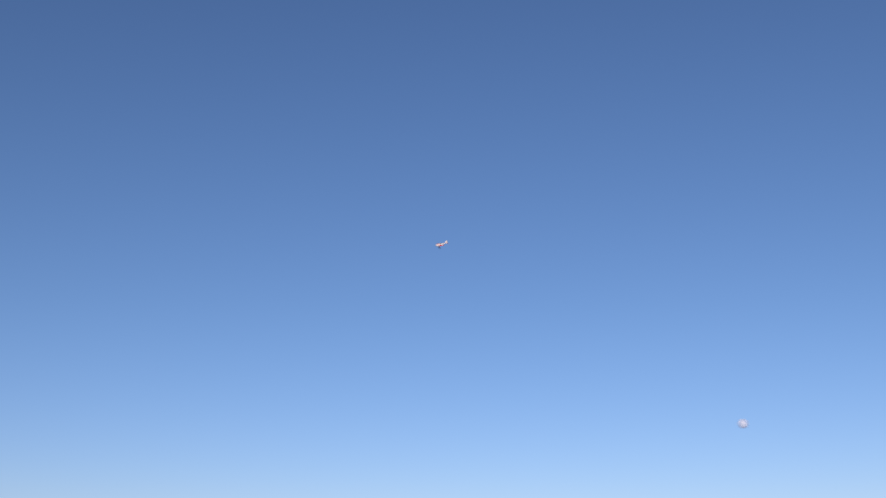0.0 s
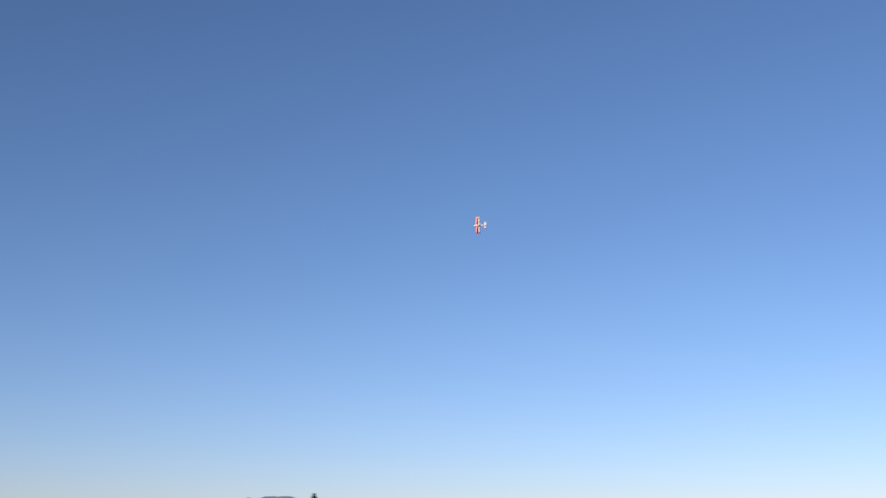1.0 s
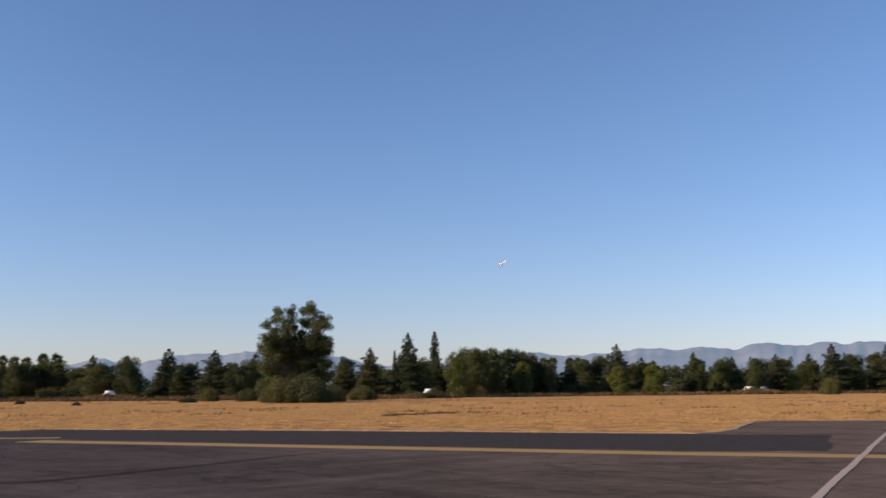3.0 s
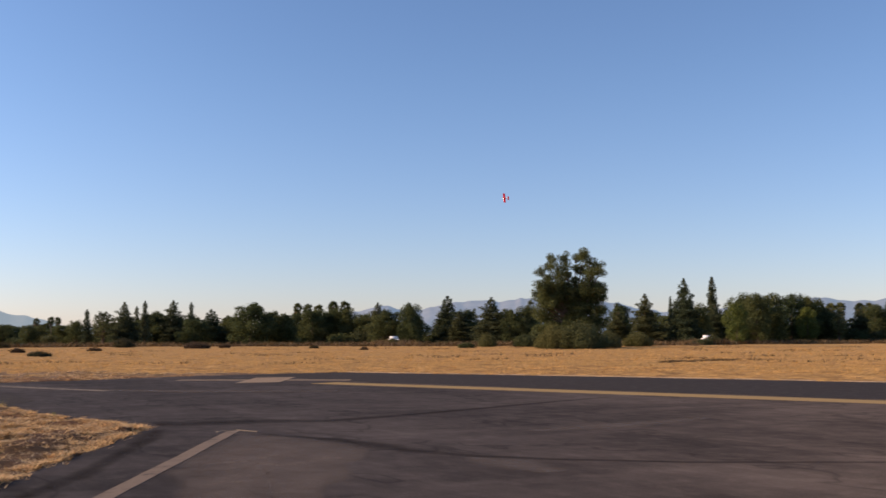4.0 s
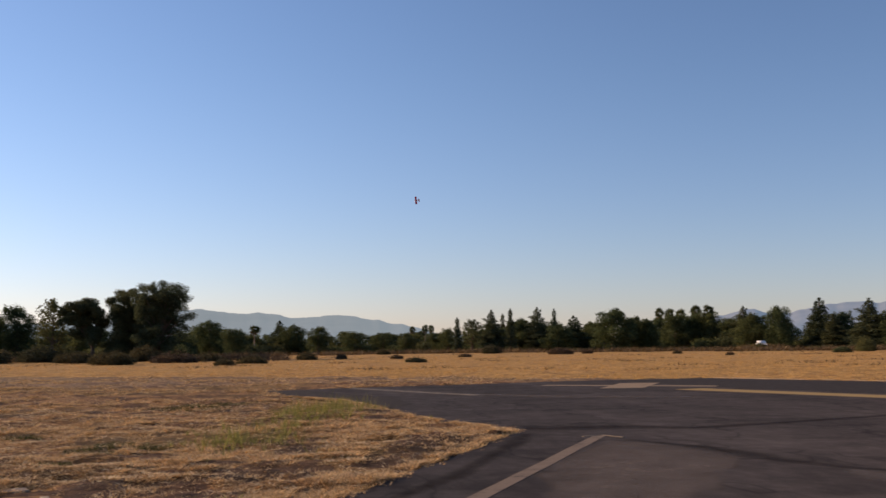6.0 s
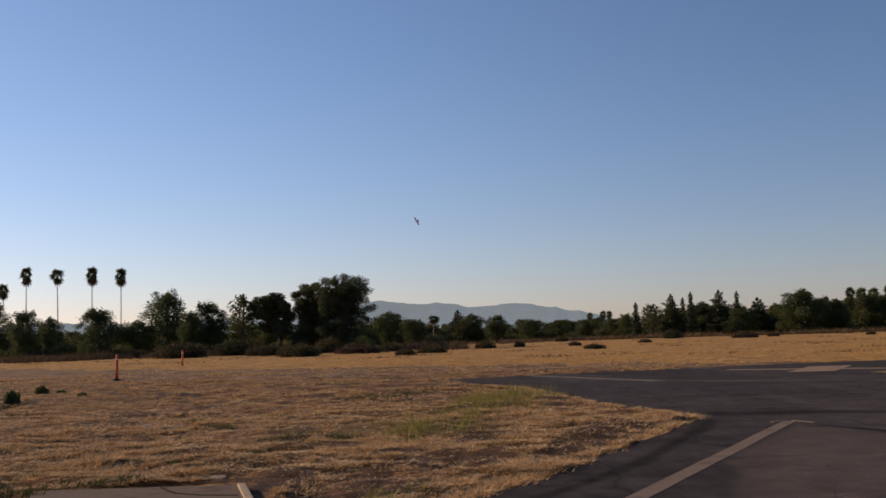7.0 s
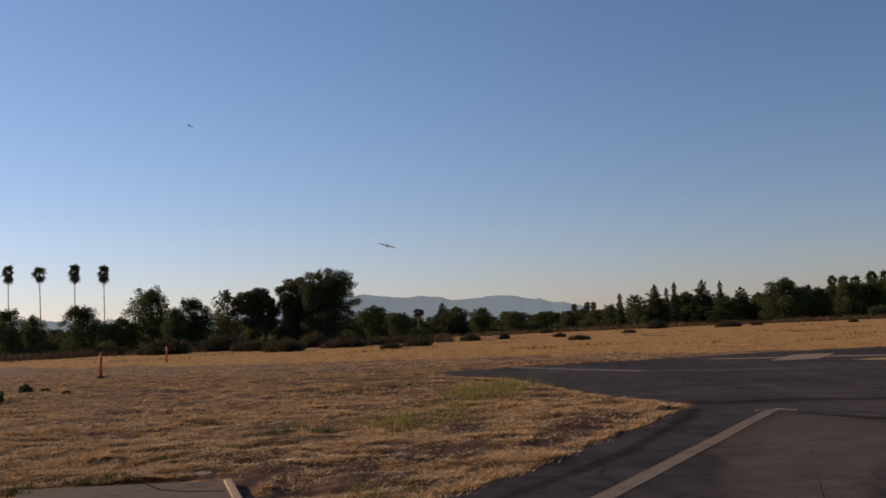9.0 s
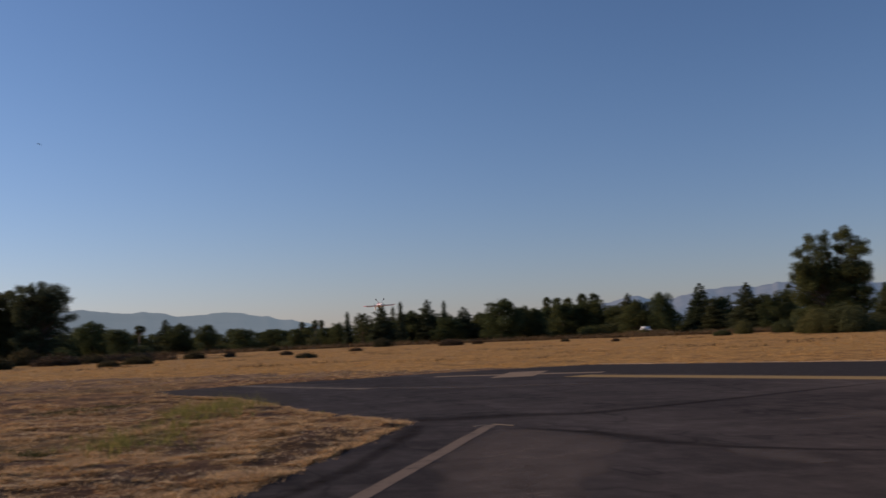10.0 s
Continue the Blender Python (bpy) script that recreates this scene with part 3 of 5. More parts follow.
def limbs(runs, mat, parent, label=""):
    v, f = [], []
    for points, radii in runs:
        a, b = tube(points, radii)
        f += [tuple(i + len(v) for i in q) for q in b]
        v += a
    return raw("trunk", [tuple(p) for p in v], f, mat, parent, label, smooth=True)


def bough_runs(blobs, base_r, trunk_top, fork):
    """A trunk and limbs that reach into the boughs."""
    runs = [([(0, 0, -0.2), (0.08, 0.05, fork * 0.5), (0.0, 0.1, fork), (0.1, 0.05, trunk_top)], [base_r * 1.25, base_r, base_r * 0.8, base_r * 0.3])]
    for b in blobs:
        e = Vector(b[:3])
        s = Vector((0, 0.08, min(fork + 0.25 * max(e.z - fork, 0), trunk_top * 0.9)))
        m = s.lerp(e, 0.55) + Vector((0, 0, -0.06 * (e - s).length))
        runs.append(([s, m, e], [base_r * 0.42, base_r * 0.26, base_r * 0.08]))
    return runs


def broad_tree(count=17000, height=8.0, width=6.0, low=0.06, boughs=34, size=0.088, mat=LEAF, name="tree", fill=0.5, core=1.0):
    root = new(name)
    blobs = []
    for i in range(boughs):
        z = height * (low + (0.86 - low) * ((i + 0.5) / boughs) ** 0.85)
        t = (z / height - low) / (1 - low)
        reach = width * 0.5 * (0.72 * math.sin(math.pi * min(1, 0.18 + 0.78 * t)) ** 0.7)
        a = i * 2.4 + rng.uniform(-0.5, 0.5)
        k = rng.uniform(0.3, 1.12)
        rad = width * rng.uniform(0.07, 0.17)
        blobs.append((math.cos(a) * reach * k, math.sin(a) * reach * k, z, rad, rad, rad * rng.uniform(0.8, 1.5)))
    for _ in range(5):
        a, k = rng.uniform(0, 6.28), rng.uniform(0.02, 0.24) * width
        blobs.append((math.cos(a) * k, math.sin(a) * k, height * rng.uniform(0.76, 0.93), width * rng.uniform(0.05, 0.10), width * rng.uniform(0.05, 0.10), height * rng.uniform(0.06, 0.10)))
    blobs.append((0, 0, height * 0.84, width * 0.10, width * 0.12, height * 0.12))
    blobs.append((0, 0, height * 0.45, width * 0.30 * core, width * 0.30 * core, height * 0.33 * core))
    limbs(bough_runs(blobs[:7], height * 0.028, height * 0.8, height * 0.22), BARK, root)
    v, f = cloud(blobs, count, size, fill=fill)
    v[:, 2] = np.maximum(v[:, 2], 0.05)
    raw("crown", v, f, mat, root)
    return root


def conifer(count=17000, height=10.0, width=5.0, tiers=20, size=0.10, power=0.62):
    root = new("conifer")
    blobs = []
    for i in range(tiers):
        s = (i + 0.3) / tiers
        reach = width * 0.5 * (1 - s) ** power * (0.9 + 0.2 * math.sin(i * 2.1)) + 0.12
        for k in range(5 if s < 0.7 else 3):
            a = i * 1.1 + k * 2 * math.pi / (5 if s < 0.7 else 3) + rng.uniform(-0.4, 0.4)
            q = rng.uniform(0.35, 0.95)
            rad = max(0.2, reach * rng.uniform(0.30, 0.5))
            blobs.append((math.cos(a) * reach * q, math.sin(a) * reach * q, height * (0.05 + 0.91 * s) - 0.1 * reach, rad, rad, max(0.28, height / tiers * 0.75)))
    limbs([([(0, 0, -0.2), (0.03, 0.02, height * 0.5), (0, 0, height * 0.98)], [height * 0.024, height * 0.015, 0.02])] +
          [([(0, 0, b[2] - 0.2), (b[0], b[1], b[2])], [0.06, 0.015]) for b in blobs[::6]], BARK, root)
    blobs += [(0, 0, height * z, width * 0.40 * (1 - z) ** 0.8, width * 0.40 * (1 - z) ** 0.8, height * 0.12) for z in (0.15, 0.3, 0.45, 0.6, 0.75)]
    v, f = cloud(blobs, count, size, 0.24, 0.3)
    tip = np.stack([rng.normal(0, 0.06, 60), rng.normal(0, 0.06, 60), height * rng.uniform(0.93, 1.0, 60)], axis=1)
    v2, f2 = leaves(tip, np.tile([0, 0, 1.0], (60, 1)), 0.14)
    v[:, 2] = np.maximum(v[:, 2], 0.05)
    raw("crown", np.vstack([v, v2]), np.vstack([f, f2 + len(v)]), NEEDLE, root)
    return root


def headed_tree(name, heads, body, count, size, mat, base_r, fork, rough=0.13, depth=1.2, fill=0.3, full=1.3):
    """A tree whose limbs end in separate rounded heads (x, z, radius), with a looser body of boughs below."""
    root = new(name)
    heads = [(x, rng.uniform(-depth, depth), z, r * full) for x, z, r in heads]
    for _ in range(body[0]):
        heads.append((rng.uniform(body[1], body[2]), rng.uniform(-depth, depth) * 1.4, rng.uniform(body[3], body[4]), rng.uniform(0.8, 1.3)))
    blobs = []
    for x, y, z, r in heads:
        for k in range(5):
            o = rng.normal(size=3) * r * 0.40
            blobs.append((x + o[0], y + o[1] * 1.4, max(0.7, z + o[2] * 0.75), r * 0.68, r * 0.68, r * 0.6))
    runs = [([(0, 0, -0.2), (0.1, 0, fork * 0.55), (0.0, 0.1, fork)], [base_r * 1.3, base_r, base_r * 0.85])]
    for x, y, z, r in heads:
        s = Vector((0, 0.1, min(fork, z * 0.5)))
        runs.append(([s, s.lerp(Vector((x, y, z)), 0.5) + Vector((0, 0, 0.3)), Vector((x, y, z))], [base_r * 0.5, base_r * 0.3, base_r * 0.08]))
    limbs(runs, BARK, root)
    v, f = cloud(blobs, count, size, rough, fill)
    raw("crown", v, f, mat, root)
    return root


GREAT_WEST = [(-2.1, 11.4, 0.72), (-0.9, 11.7, 0.60), (-2.9, 10.5, 0.60), (-4.0, 9.9, 0.68), (-1.9, 10.3, 0.85), (-0.7, 10.7, 0.65), (-1.4, 9.1, 0.9), (-2.8, 9.1, 0.6), (-0.4, 9.4, 0.6), (0.2, 8.6, 0.7),
              (-2.2, 7.9, 0.95), (-0.9, 7.7, 0.95), (-3.4, 7.2, 0.6), (-4.9, 7.0, 0.5), (-4.4, 6.3, 0.5), (-5.2, 5.8, 0.36), (-3.6, 5.9, 0.85), (-2.2, 6.1, 1.0), (-0.5, 5.9, 1.05)]
GREAT_EAST = [(0.6, 11.4, 0.65), (1.55, 11.7, 0.8), (2.5, 11.1, 0.8), (3.2, 10.5, 0.68), (3.6, 9.4, 0.6), (2.8, 9.4, 0.9), (1.7, 10.0, 0.8), (0.8, 10.2, 0.6), (4.0, 7.4, 0.6), (3.2, 8.2, 0.8), (2.1, 8.6, 0.75),
              (1.1, 7.9, 0.8), (3.7, 6.4, 0.45), (2.7, 6.8, 0.9), (1.5, 6.4, 0.9), (0.5, 7.2, 0.68), (0.8, 5.4, 0.95), (2.2, 5.0, 0.95), (3.4, 4.6, 0.8)]
PINE_SMALL = [(-1.0, 6.9, 0.66), (-1.9, 6.3, 0.6), (0.0, 6.5, 0.72), (0.85, 5.9, 0.6), (-2.6, 5.6, 0.6), (-2.9, 4.8, 0.5), (-1.6, 5.1, 0.72), (-0.3, 5.1, 0.78), (0.85, 4.7, 0.52), (0.45, 3.8, 0.5)]
PINE_MID = [(-1.65, 7.0, 0.46), (-1.15, 6.1, 0.6), (-0.4, 7.8, 0.52), (0.45, 8.1, 0.6), (1.3, 7.8, 0.6), (-0.2, 6.8, 0.72), (1.1, 6.6, 0.78), (-0.8, 4.8, 0.65), (0.45, 4.8, 0.72), (1.5, 5.1, 0.6), (-0.5, 3.1, 0.7), (1.1, 2.8, 0.7)]
PINE_WIDE = [(-2.1, 7.4, 0.6), (-2.0, 6.2, 0.7), (-1.5, 8.4, 0.52), (-0.8, 8.4, 0.46), (0.0, 8.8, 0.55), (0.85, 8.2, 0.52), (1.8, 8.4, 0.55), (2.55, 7.9, 0.52), (2.85, 7.0, 0.46), (-0.95, 7.3, 0.72), (0.3, 7.3, 0.78), (1.7, 7.1, 0.78), (2.55, 6.1, 0.6), (3.3, 5.1, 0.46),
             (2.55, 4.6, 0.6), (1.5, 5.1, 0.65), (3.0, 3.8, 0.4), (2.1, 3.5, 0.46), (-0.3, 5.8, 0.72), (0.95, 4.5, 0.6), (-1.5, 5.8, 0.52), (-1.0, 4.1, 0.6), (-1.3, 2.8, 0.65)]


def fan_palm(height=16.0, width=2.6, skirt=1.0):
    root = new("palm_tree")
    lean = rng.uniform(-0.25, 0.25)
    limbs([([(0, 0, -0.2), (lean * 0.3, 0, height * 0.35), (lean * 0.8, 0, height * 0.7), (lean, 0, height - 1.5)], [0.20, 0.105, 0.085, 0.095])], PALM_BARK, root)

    o = Vector((lean, 0, height - 1.35))

    def fans(n, lo, hi, reach, blades, droop, disc):
        """Stalks that end in open fans of pointed blades."""
        v, f = [], []
        for i in range(n):
            a, e = i * 2.399 + rng.normal(0, 0.25), radians(lo + (hi - lo) * (i + 0.5) / n) + rng.normal(0, 0.15)
            d = Vector((math.cos(a) * math.cos(e), math.sin(a) * math.cos(e), math.sin(e)))
            long = rng.uniform(0.62, 1.18)
            hub = o + d * reach * long * (1 - disc)
            side = d.cross(Vector((0, 0, 1))).normalized()
            up = side.cross(d)
            roll = rng.uniform(-1.0, 1.0)
            side, up = side * math.cos(roll) + up * math.sin(roll), up * math.cos(roll) - side * math.sin(roll)
            v += [o - side * 0.03, o + side * 0.03, hub + side * 0.03, hub - side * 0.03]
            f.append([len(v) - 4, len(v) - 3, len(v) - 2, len(v) - 1])
            for k in range(blades):
                w = radians(-75 + 150 * k / (blades - 1))
                t = hub + (d * math.cos(w) + side * math.sin(w)) * reach * long * disc * rng.uniform(0.85, 1.15) - Vector((0, 0, droop * reach))
                q = (t - hub).cross(up).normalized() * 0.085
                m = hub.lerp(t, 0.5) + Vector((0, 0, 0.3 * droop * reach))
                v += [hub, m + q, t, m - q]
                f.append([len(v) - 4, len(v) - 3, len(v) - 2, len(v) - 1])
        return [tuple(p) for p in v], f

    v, f = fans(30, -40, 86, width * 0.58, 9, 0.12, 0.64)
    raw("crown", v, f, FROND, root, "green fan fronds")
    v, f = fans(int(26 * skirt) + 8, -89, -62, width * 0.70 * (0.65 + 0.5 * skirt), 7, 0.10, 0.5)
    raw("skirt", v, f, DEAD_FROND, root, "hanging dead brown fronds")
    return root


def bush(count=2000, height=2.0, width=3.0, mat=LEAF, name="bush", size=0.10):
    root = new(name)
    blobs = []
    for i in range(10):
        a, k = i * 2.4, math.sqrt((i + 0.3) / 10)
        r = width * rng.uniform(0.15, 0.22)
        blobs.append((math.cos(a) * k * width * 0.34, math.sin(a) * k * width * 0.34, height * (0.54 - 0.30 * k + rng.uniform(-0.06, 0.1)), r, r, height * 0.36))
    blobs += [(x * 1.05, y * 1.05, height * 0.16, r, r, height * 0.2) for x, y, z, r, _, _ in blobs]
    limbs([([(0, 0, -0.1), (b[0] * 0.3, b[1] * 0.3, b[2] * 0.6), b[:3]], [0.06, 0.04, 0.015]) for b in blobs[:6]], BARK, root)
    v, f = cloud(blobs, count, size, 0.18, 0.3)
    v[:, 2] = np.maximum(v[:, 2], 0.02)
    raw("crown", v, f, mat, root)
    return root


def plant(variants, nominal, spots, label, category, group):
    """Sets out copies of some variants at (az, distance, height, width)."""
    h0, w0 = nominal
    todo = [[] for _ in variants]
    for i, (az, d, h, w) in enumerate(spots):
        k = rng.integers(len(variants))
        p = toward(az, 0, d)
        m = pose(p.x, p.y, 0.0, 0, 0, az + rng.uniform(-180, 180)) @ Matrix.Diagonal((w / w0, w / w0, h / h0, 1))
        todo[k].append(m)
    for root, places in zip(variants, todo):
        if not places:
            for o in (*root.children_recursive, root):
                bpy.data.objects.remove(o)
            continue
        tagged(root, label, category, group)
        for m in places[1:]:
            copy_thing(root, m)
        root.matrix_basis = places[0]


GREAT = headed_tree("tree", GREAT_WEST + GREAT_EAST, (96, -3.9, 3.4, 0.8, 7.8), 160000, 0.075, LEAF, 0.42, 3.0)
GREAT.matrix_basis = pose(*toward(-36.75, 0, 140), 0, 0, -36.75)
tagged(GREAT, "tall broad dark green tree with many separate leafy heads", "tree")

CONIFERS = [(-2.5, 196, 6.0, 4.1), (-13.6, 194, 7.5, 4.4), (-16.0, 211, 8.4, 5.0), (-17.9, 202, 6.5, 5.1), (-30.2, 200, 8.8, 5.9), (-32.5, 183, 8.0, 5.9), (-40.5, 186, 8.5, 4.8),
            (-42.5, 186, 11.0, 4.9), (-53.4, 225, 10.2, 6.0), (-64.0, 246, 10.4, 6.0), (-66.7, 252, 10.8, 8.1), (-70.6, 290, 11.6, 7.0), (-77.1, 304, 14.3, 7.6), (-80.4, 303, 15.5, 8.4), (-81.9, 274, 10.7, 5.7)]

def mixed_row(count, az0, az1):
    """Lesser conifers that stand between the trees of the belt."""
    return [(a, 1.02 * np.interp(a, [-90, -75, -62, -50, -40, -25], [292, 288, 252, 216, 188, 194]), 0, 0) for a in np.linspace(az0, az1, count) + rng.uniform(-0.7, 0.7, count)]


LESSER = [(a, d, EYE + d * math.tan(radians(rng.uniform(1.15, 1.75))), d * rng.uniform(0.016, 0.026)) for a, d, _, _ in mixed_row(20, -89, -51) + mixed_row(11, -49, -26)]
plant([conifer() for _ in range(5)], (10, 3.5), CONIFERS + LESSER, "dark green ragged conifer in the tree belt", "conifer", "conifers of the tree belt")
SPIRES = [(-11.8, 194, 6.2, 1.9), (-14.2, 214, 7.3, 2.1), (-14.6, 191, 7.6, 1.9), (-16.9, 213, 8.1, 2.1), (-41.8, 196, 8.4, 1.6), (-43.9, 208, 12.3, 3.4), (-45.6, 219, 9.2, 2.2)]
plant([conifer(5000, 10, 2.4, 18, 0.11, 0.6) for _ in range(2)], (10, 2.0), SPIRES, "slim dark green pointed conifer", "conifer", "slim conifers of the tree belt")

ROUND_WEST = [(20.9, 170, 8.8, 6.2), (19.4, 151, 6.9, 5.4), (18.2, 168, 6.4, 4.0), (15.8, 151, 6.8, 6.8), (14.0, 150, 5.2, 4.6), (12.5, 151, 8.9, 7.4), (11.4, 143, 6.0, 4.2), (10.4, 146, 7.4, 5.8), (1.1, 161, 5.6, 5.8),
              (-0.2, 155, 4.2, 4.7), (-3.2, 194, 5.5, 5.5), (-4.5, 189, 5.1, 4.7), (-6.4, 185, 4.0, 5.0), (-7.9, 209, 4.0, 5.7), (-9.1, 193, 3.8, 4.4), (-10.7, 211, 3.9, 4.7), (-11.3, 206, 4.6, 4.2), (22.6, 165, 8.0, 6.0)]
ROUND_NORTH = [(-14.0, 207, 4.6, 6.5), (-15.1, 214, 6.6, 7.8), (-17.1, 194, 4.6, 6.1), (-18.8, 205, 5.6, 5.1), (-20.0, 187, 7.5, 8.4), (-21.0, 193, 6.0, 6.1), (-21.6, 192, 5.7, 5.4), (-25.8, 206, 6.0, 6.2), (-27.0, 190, 6.4, 6.4),
               (-28.2, 187, 7.2, 5.0), (-31.3, 202, 6.6, 5.4), (-33.5, 181, 6.2, 5.4), (-34.4, 181, 6.6, 5.0), (-39.2, 200, 7.4, 5.2), (-43.2, 191, 7.0, 5.0), (-45.4, 206, 9.2, 6.4), (-46.1, 199, 8.8, 6.4), (-46.8, 205, 9.4, 7.0), (-47.8, 214, 9.2, 7.2), (-48.6, 218, 8.8, 6.4), (-49.4, 220, 6.8, 8.0)]
ROUND_EAST = [(-51.7, 234, 7.5, 7.8), (-52.6, 236, 8.6, 5.6), (-54.2, 225, 6.5, 6.2), (-55.1, 227, 6.8, 6.8), (-57.4, 240, 8.0, 6.0), (-58.6, 236, 7.7, 5.6), (-60.4, 236, 7.7, 5.8), (-61.6, 262, 8.2, 8.4), (-62.9, 250, 7.3, 7.2),
              (-64.9, 248, 8.6, 6.2), (-66.0, 268, 9.2, 6.2), (-71.9, 270, 7.6, 8.6), (-73.4, 288, 9.0, 9.2), (-75.9, 298, 11.0, 8.0), (-78.9, 292, 10.8, 8.4), (-83.2, 306, 11.0, 8.4), (-84.5, 290, 7.6, 7.8), (-86.8, 280, 7.3, 8.7)]
ROUND_VARIANTS = [broad_tree() for _ in range(6)]
plant([broad_tree(13500, 8, 6, 0.06, 34, 0.085, LEAF, "tree", 0.3, 0.88) for _ in range(5)], (8, 5.0), ROUND_WEST, "dark loosely branched tree against the bright sky", "tree", "loose trees beside the palms")
plant(ROUND_VARIANTS, (8, 5.0), ROUND_NORTH + ROUND_EAST, "dark green bushy tree in the tree belt", "tree", "trees of the tree belt")
LIGHT = [(-45.1, 183, 7.2, 5.4), (-48.5, 210, 6.7, 5.2), (-53.5, 195, 5.6, 5.0), (-55.3, 205, 6.0, 5.9), (-58.5, 235, 4.6, 4.6), (-62.2, 240, 4.4, 4.4), (-83.6, 262, 5.0, 7.0)]
plant([broad_tree(14000, 7, 5.2, 0.04, 24, 0.08, LEAF_BRIGHT) for _ in range(3)], (7, 5.2), LIGHT, "sunlit bright green leafy tree before the tree belt", "tree", "light green trees of the tree belt")
plant([broad_tree(1600, 8, 5, 0.25, 18, 0.15, SCRUB, "tree", 0.2) for _ in range(2)], (8, 5), [(8.7, 138, 7.8, 5.0), (-12.6, 200, 6.2, 6.3), (-50.0, 215, 5.6, 4.4), (-72.6, 262, 9.0, 6.0)],
      "sparse grey-green tree with an open crown", "tree", "sparse trees of the tree belt")
for heads, body, az, d, label in ((PINE_SMALL, (4, -1.4, 0.9, 2.4, 4.0), 6.85, 136, "small dark umbrella pine with forking limbs"),
                                  (PINE_MID, (22, -1.7, 1.7, 1.0, 6.5), 5.2, 135, "dense dark pine between two umbrella pines"),
                                  (PINE_WIDE, (38, -1.9, 2.1, 1.0, 7.6), 3.6, 131, "wide dark umbrella pine with an overhanging crown")):
    pine = headed_tree("pine_tree", heads, body, 60000, 0.075, NEEDLE, 0.24, 2.4, 0.10, 1.3, 0.2, 1.65)
    pine.matrix_basis = pose(*toward(az, 0, d), 0, 0, az)
    tagged(pine, label, "pine tree", "umbrella pines beside the field")

TALL_PALMS = [(21.9, 231, 15.5, 3.1), (21.2, 206, 14.7, 3.0), (20.3, 207, 13.2, 2.5), (19.3, 215, 16.8, 2.8), (17.8, 203, 15.6, 2.8), (16.2, 210, 16.3, 2.8), (14.8, 213, 16.2, 2.8), (22.3, 214, 13.0, 2.6)]
plant([fan_palm(16, 2.6, s) for s in (0.6, 1.0)], (16, 3.0), TALL_PALMS, "tall slim fan palm with a round head", "palm tree", "tall fan palms")
SHORT_PALMS = [(-1.2, 188, 5.2, 2.2), (-9.4, 229, 5.4, 1.5), (-10.1, 219, 5.5, 1.4), (-10.4, 242, 5.8, 1.5), (-22.3, 236, 8.9, 2.2), (-22.9, 230, 8.4, 2.3), (-23.4, 219, 8.0, 2.2), (-24.2, 232, 9.2, 2.4), (-24.8, 233, 9.2, 2.5),
               (-49.1, 264, 9.3, 2.7), (-49.6, 240, 8.3, 2.5), (-50.1, 262, 9.0, 2.7), (-51.0, 271, 9.1, 2.5), (-51.4, 243, 8.4, 2.4)]
plant([fan_palm(9, 2.6, s) for s in (0.5, 0.9)], (9, 2.6), SHORT_PALMS, "fan palm rising above the tree belt", "palm tree", "fan palms of the tree belt")

BUSHES = [(-37.1, 127, 3.7, 7.4), (-35.9, 127, 3.3, 5.6), (-38.5, 135, 2.4, 5.1), (-40.1, 151, 2.3, 4.9), (-35.0, 156, 3.2, 3.5), (-35.3, 146, 1.2, 3.1), (-32.3, 149, 2.4, 2.9), (-34.2, 149, 2.0, 4.0), (-31.2, 139, 0.9, 2.7), (-63.9, 209, 3.7, 4.6),
          (-60.5, 260, 4.6, 6.0), (-64.0, 250, 4.6, 6.8), (-70.4, 265, 4.0, 8.0), (-77.6, 280, 4.2, 7.6), (-80.9, 285, 4.2, 7.8), (-29.9, 177, 0.8, 2.8), (-43.9, 174, 1.9, 3.2), (-43.4, 172, 1.2, 3.4), (-27.3, 178, 1.4, 3.4), (-60.2, 226, 1.6, 7.0)]
WEST_BUSHES = [(21.4, 173, 2.2, 6.6), (18.0, 162, 1.8, 7.8), (11.9, 123, 2.3, 7.3), (9.3, 129, 2.1, 6.3), (5.8, 101, 1.6, 4.4), (4.3, 122, 2.2, 4.0), (2.8, 111, 1.2, 5.4), (1.2, 117, 1.1, 3.9), (-1.1, 98, 0.9, 3.2), (-3.9, 117, 1.0, 2.6), (-5.7, 122, 0.7, 1.5),
               (-7.9, 169, 1.0, 2.5), (-9.6, 93, 0.55, 2.2), (-13.6, 164, 1.7, 3.6), (-17.2, 145, 1.0, 3.9), (-25.8, 121, 0.45, 1.1), (14.6, 140, 1.5, 6.5), (7.6, 118, 1.5, 5.0)]
FIELD_CLUMPS = [(0.3, 92, 0.7, 2.4), (-8.6, 118, 0.6, 1.8), (-12.2, 126, 0.5, 2.0), (-18.6, 150, 0.7, 2.0), (-23.2, 140, 0.5, 1.6)]


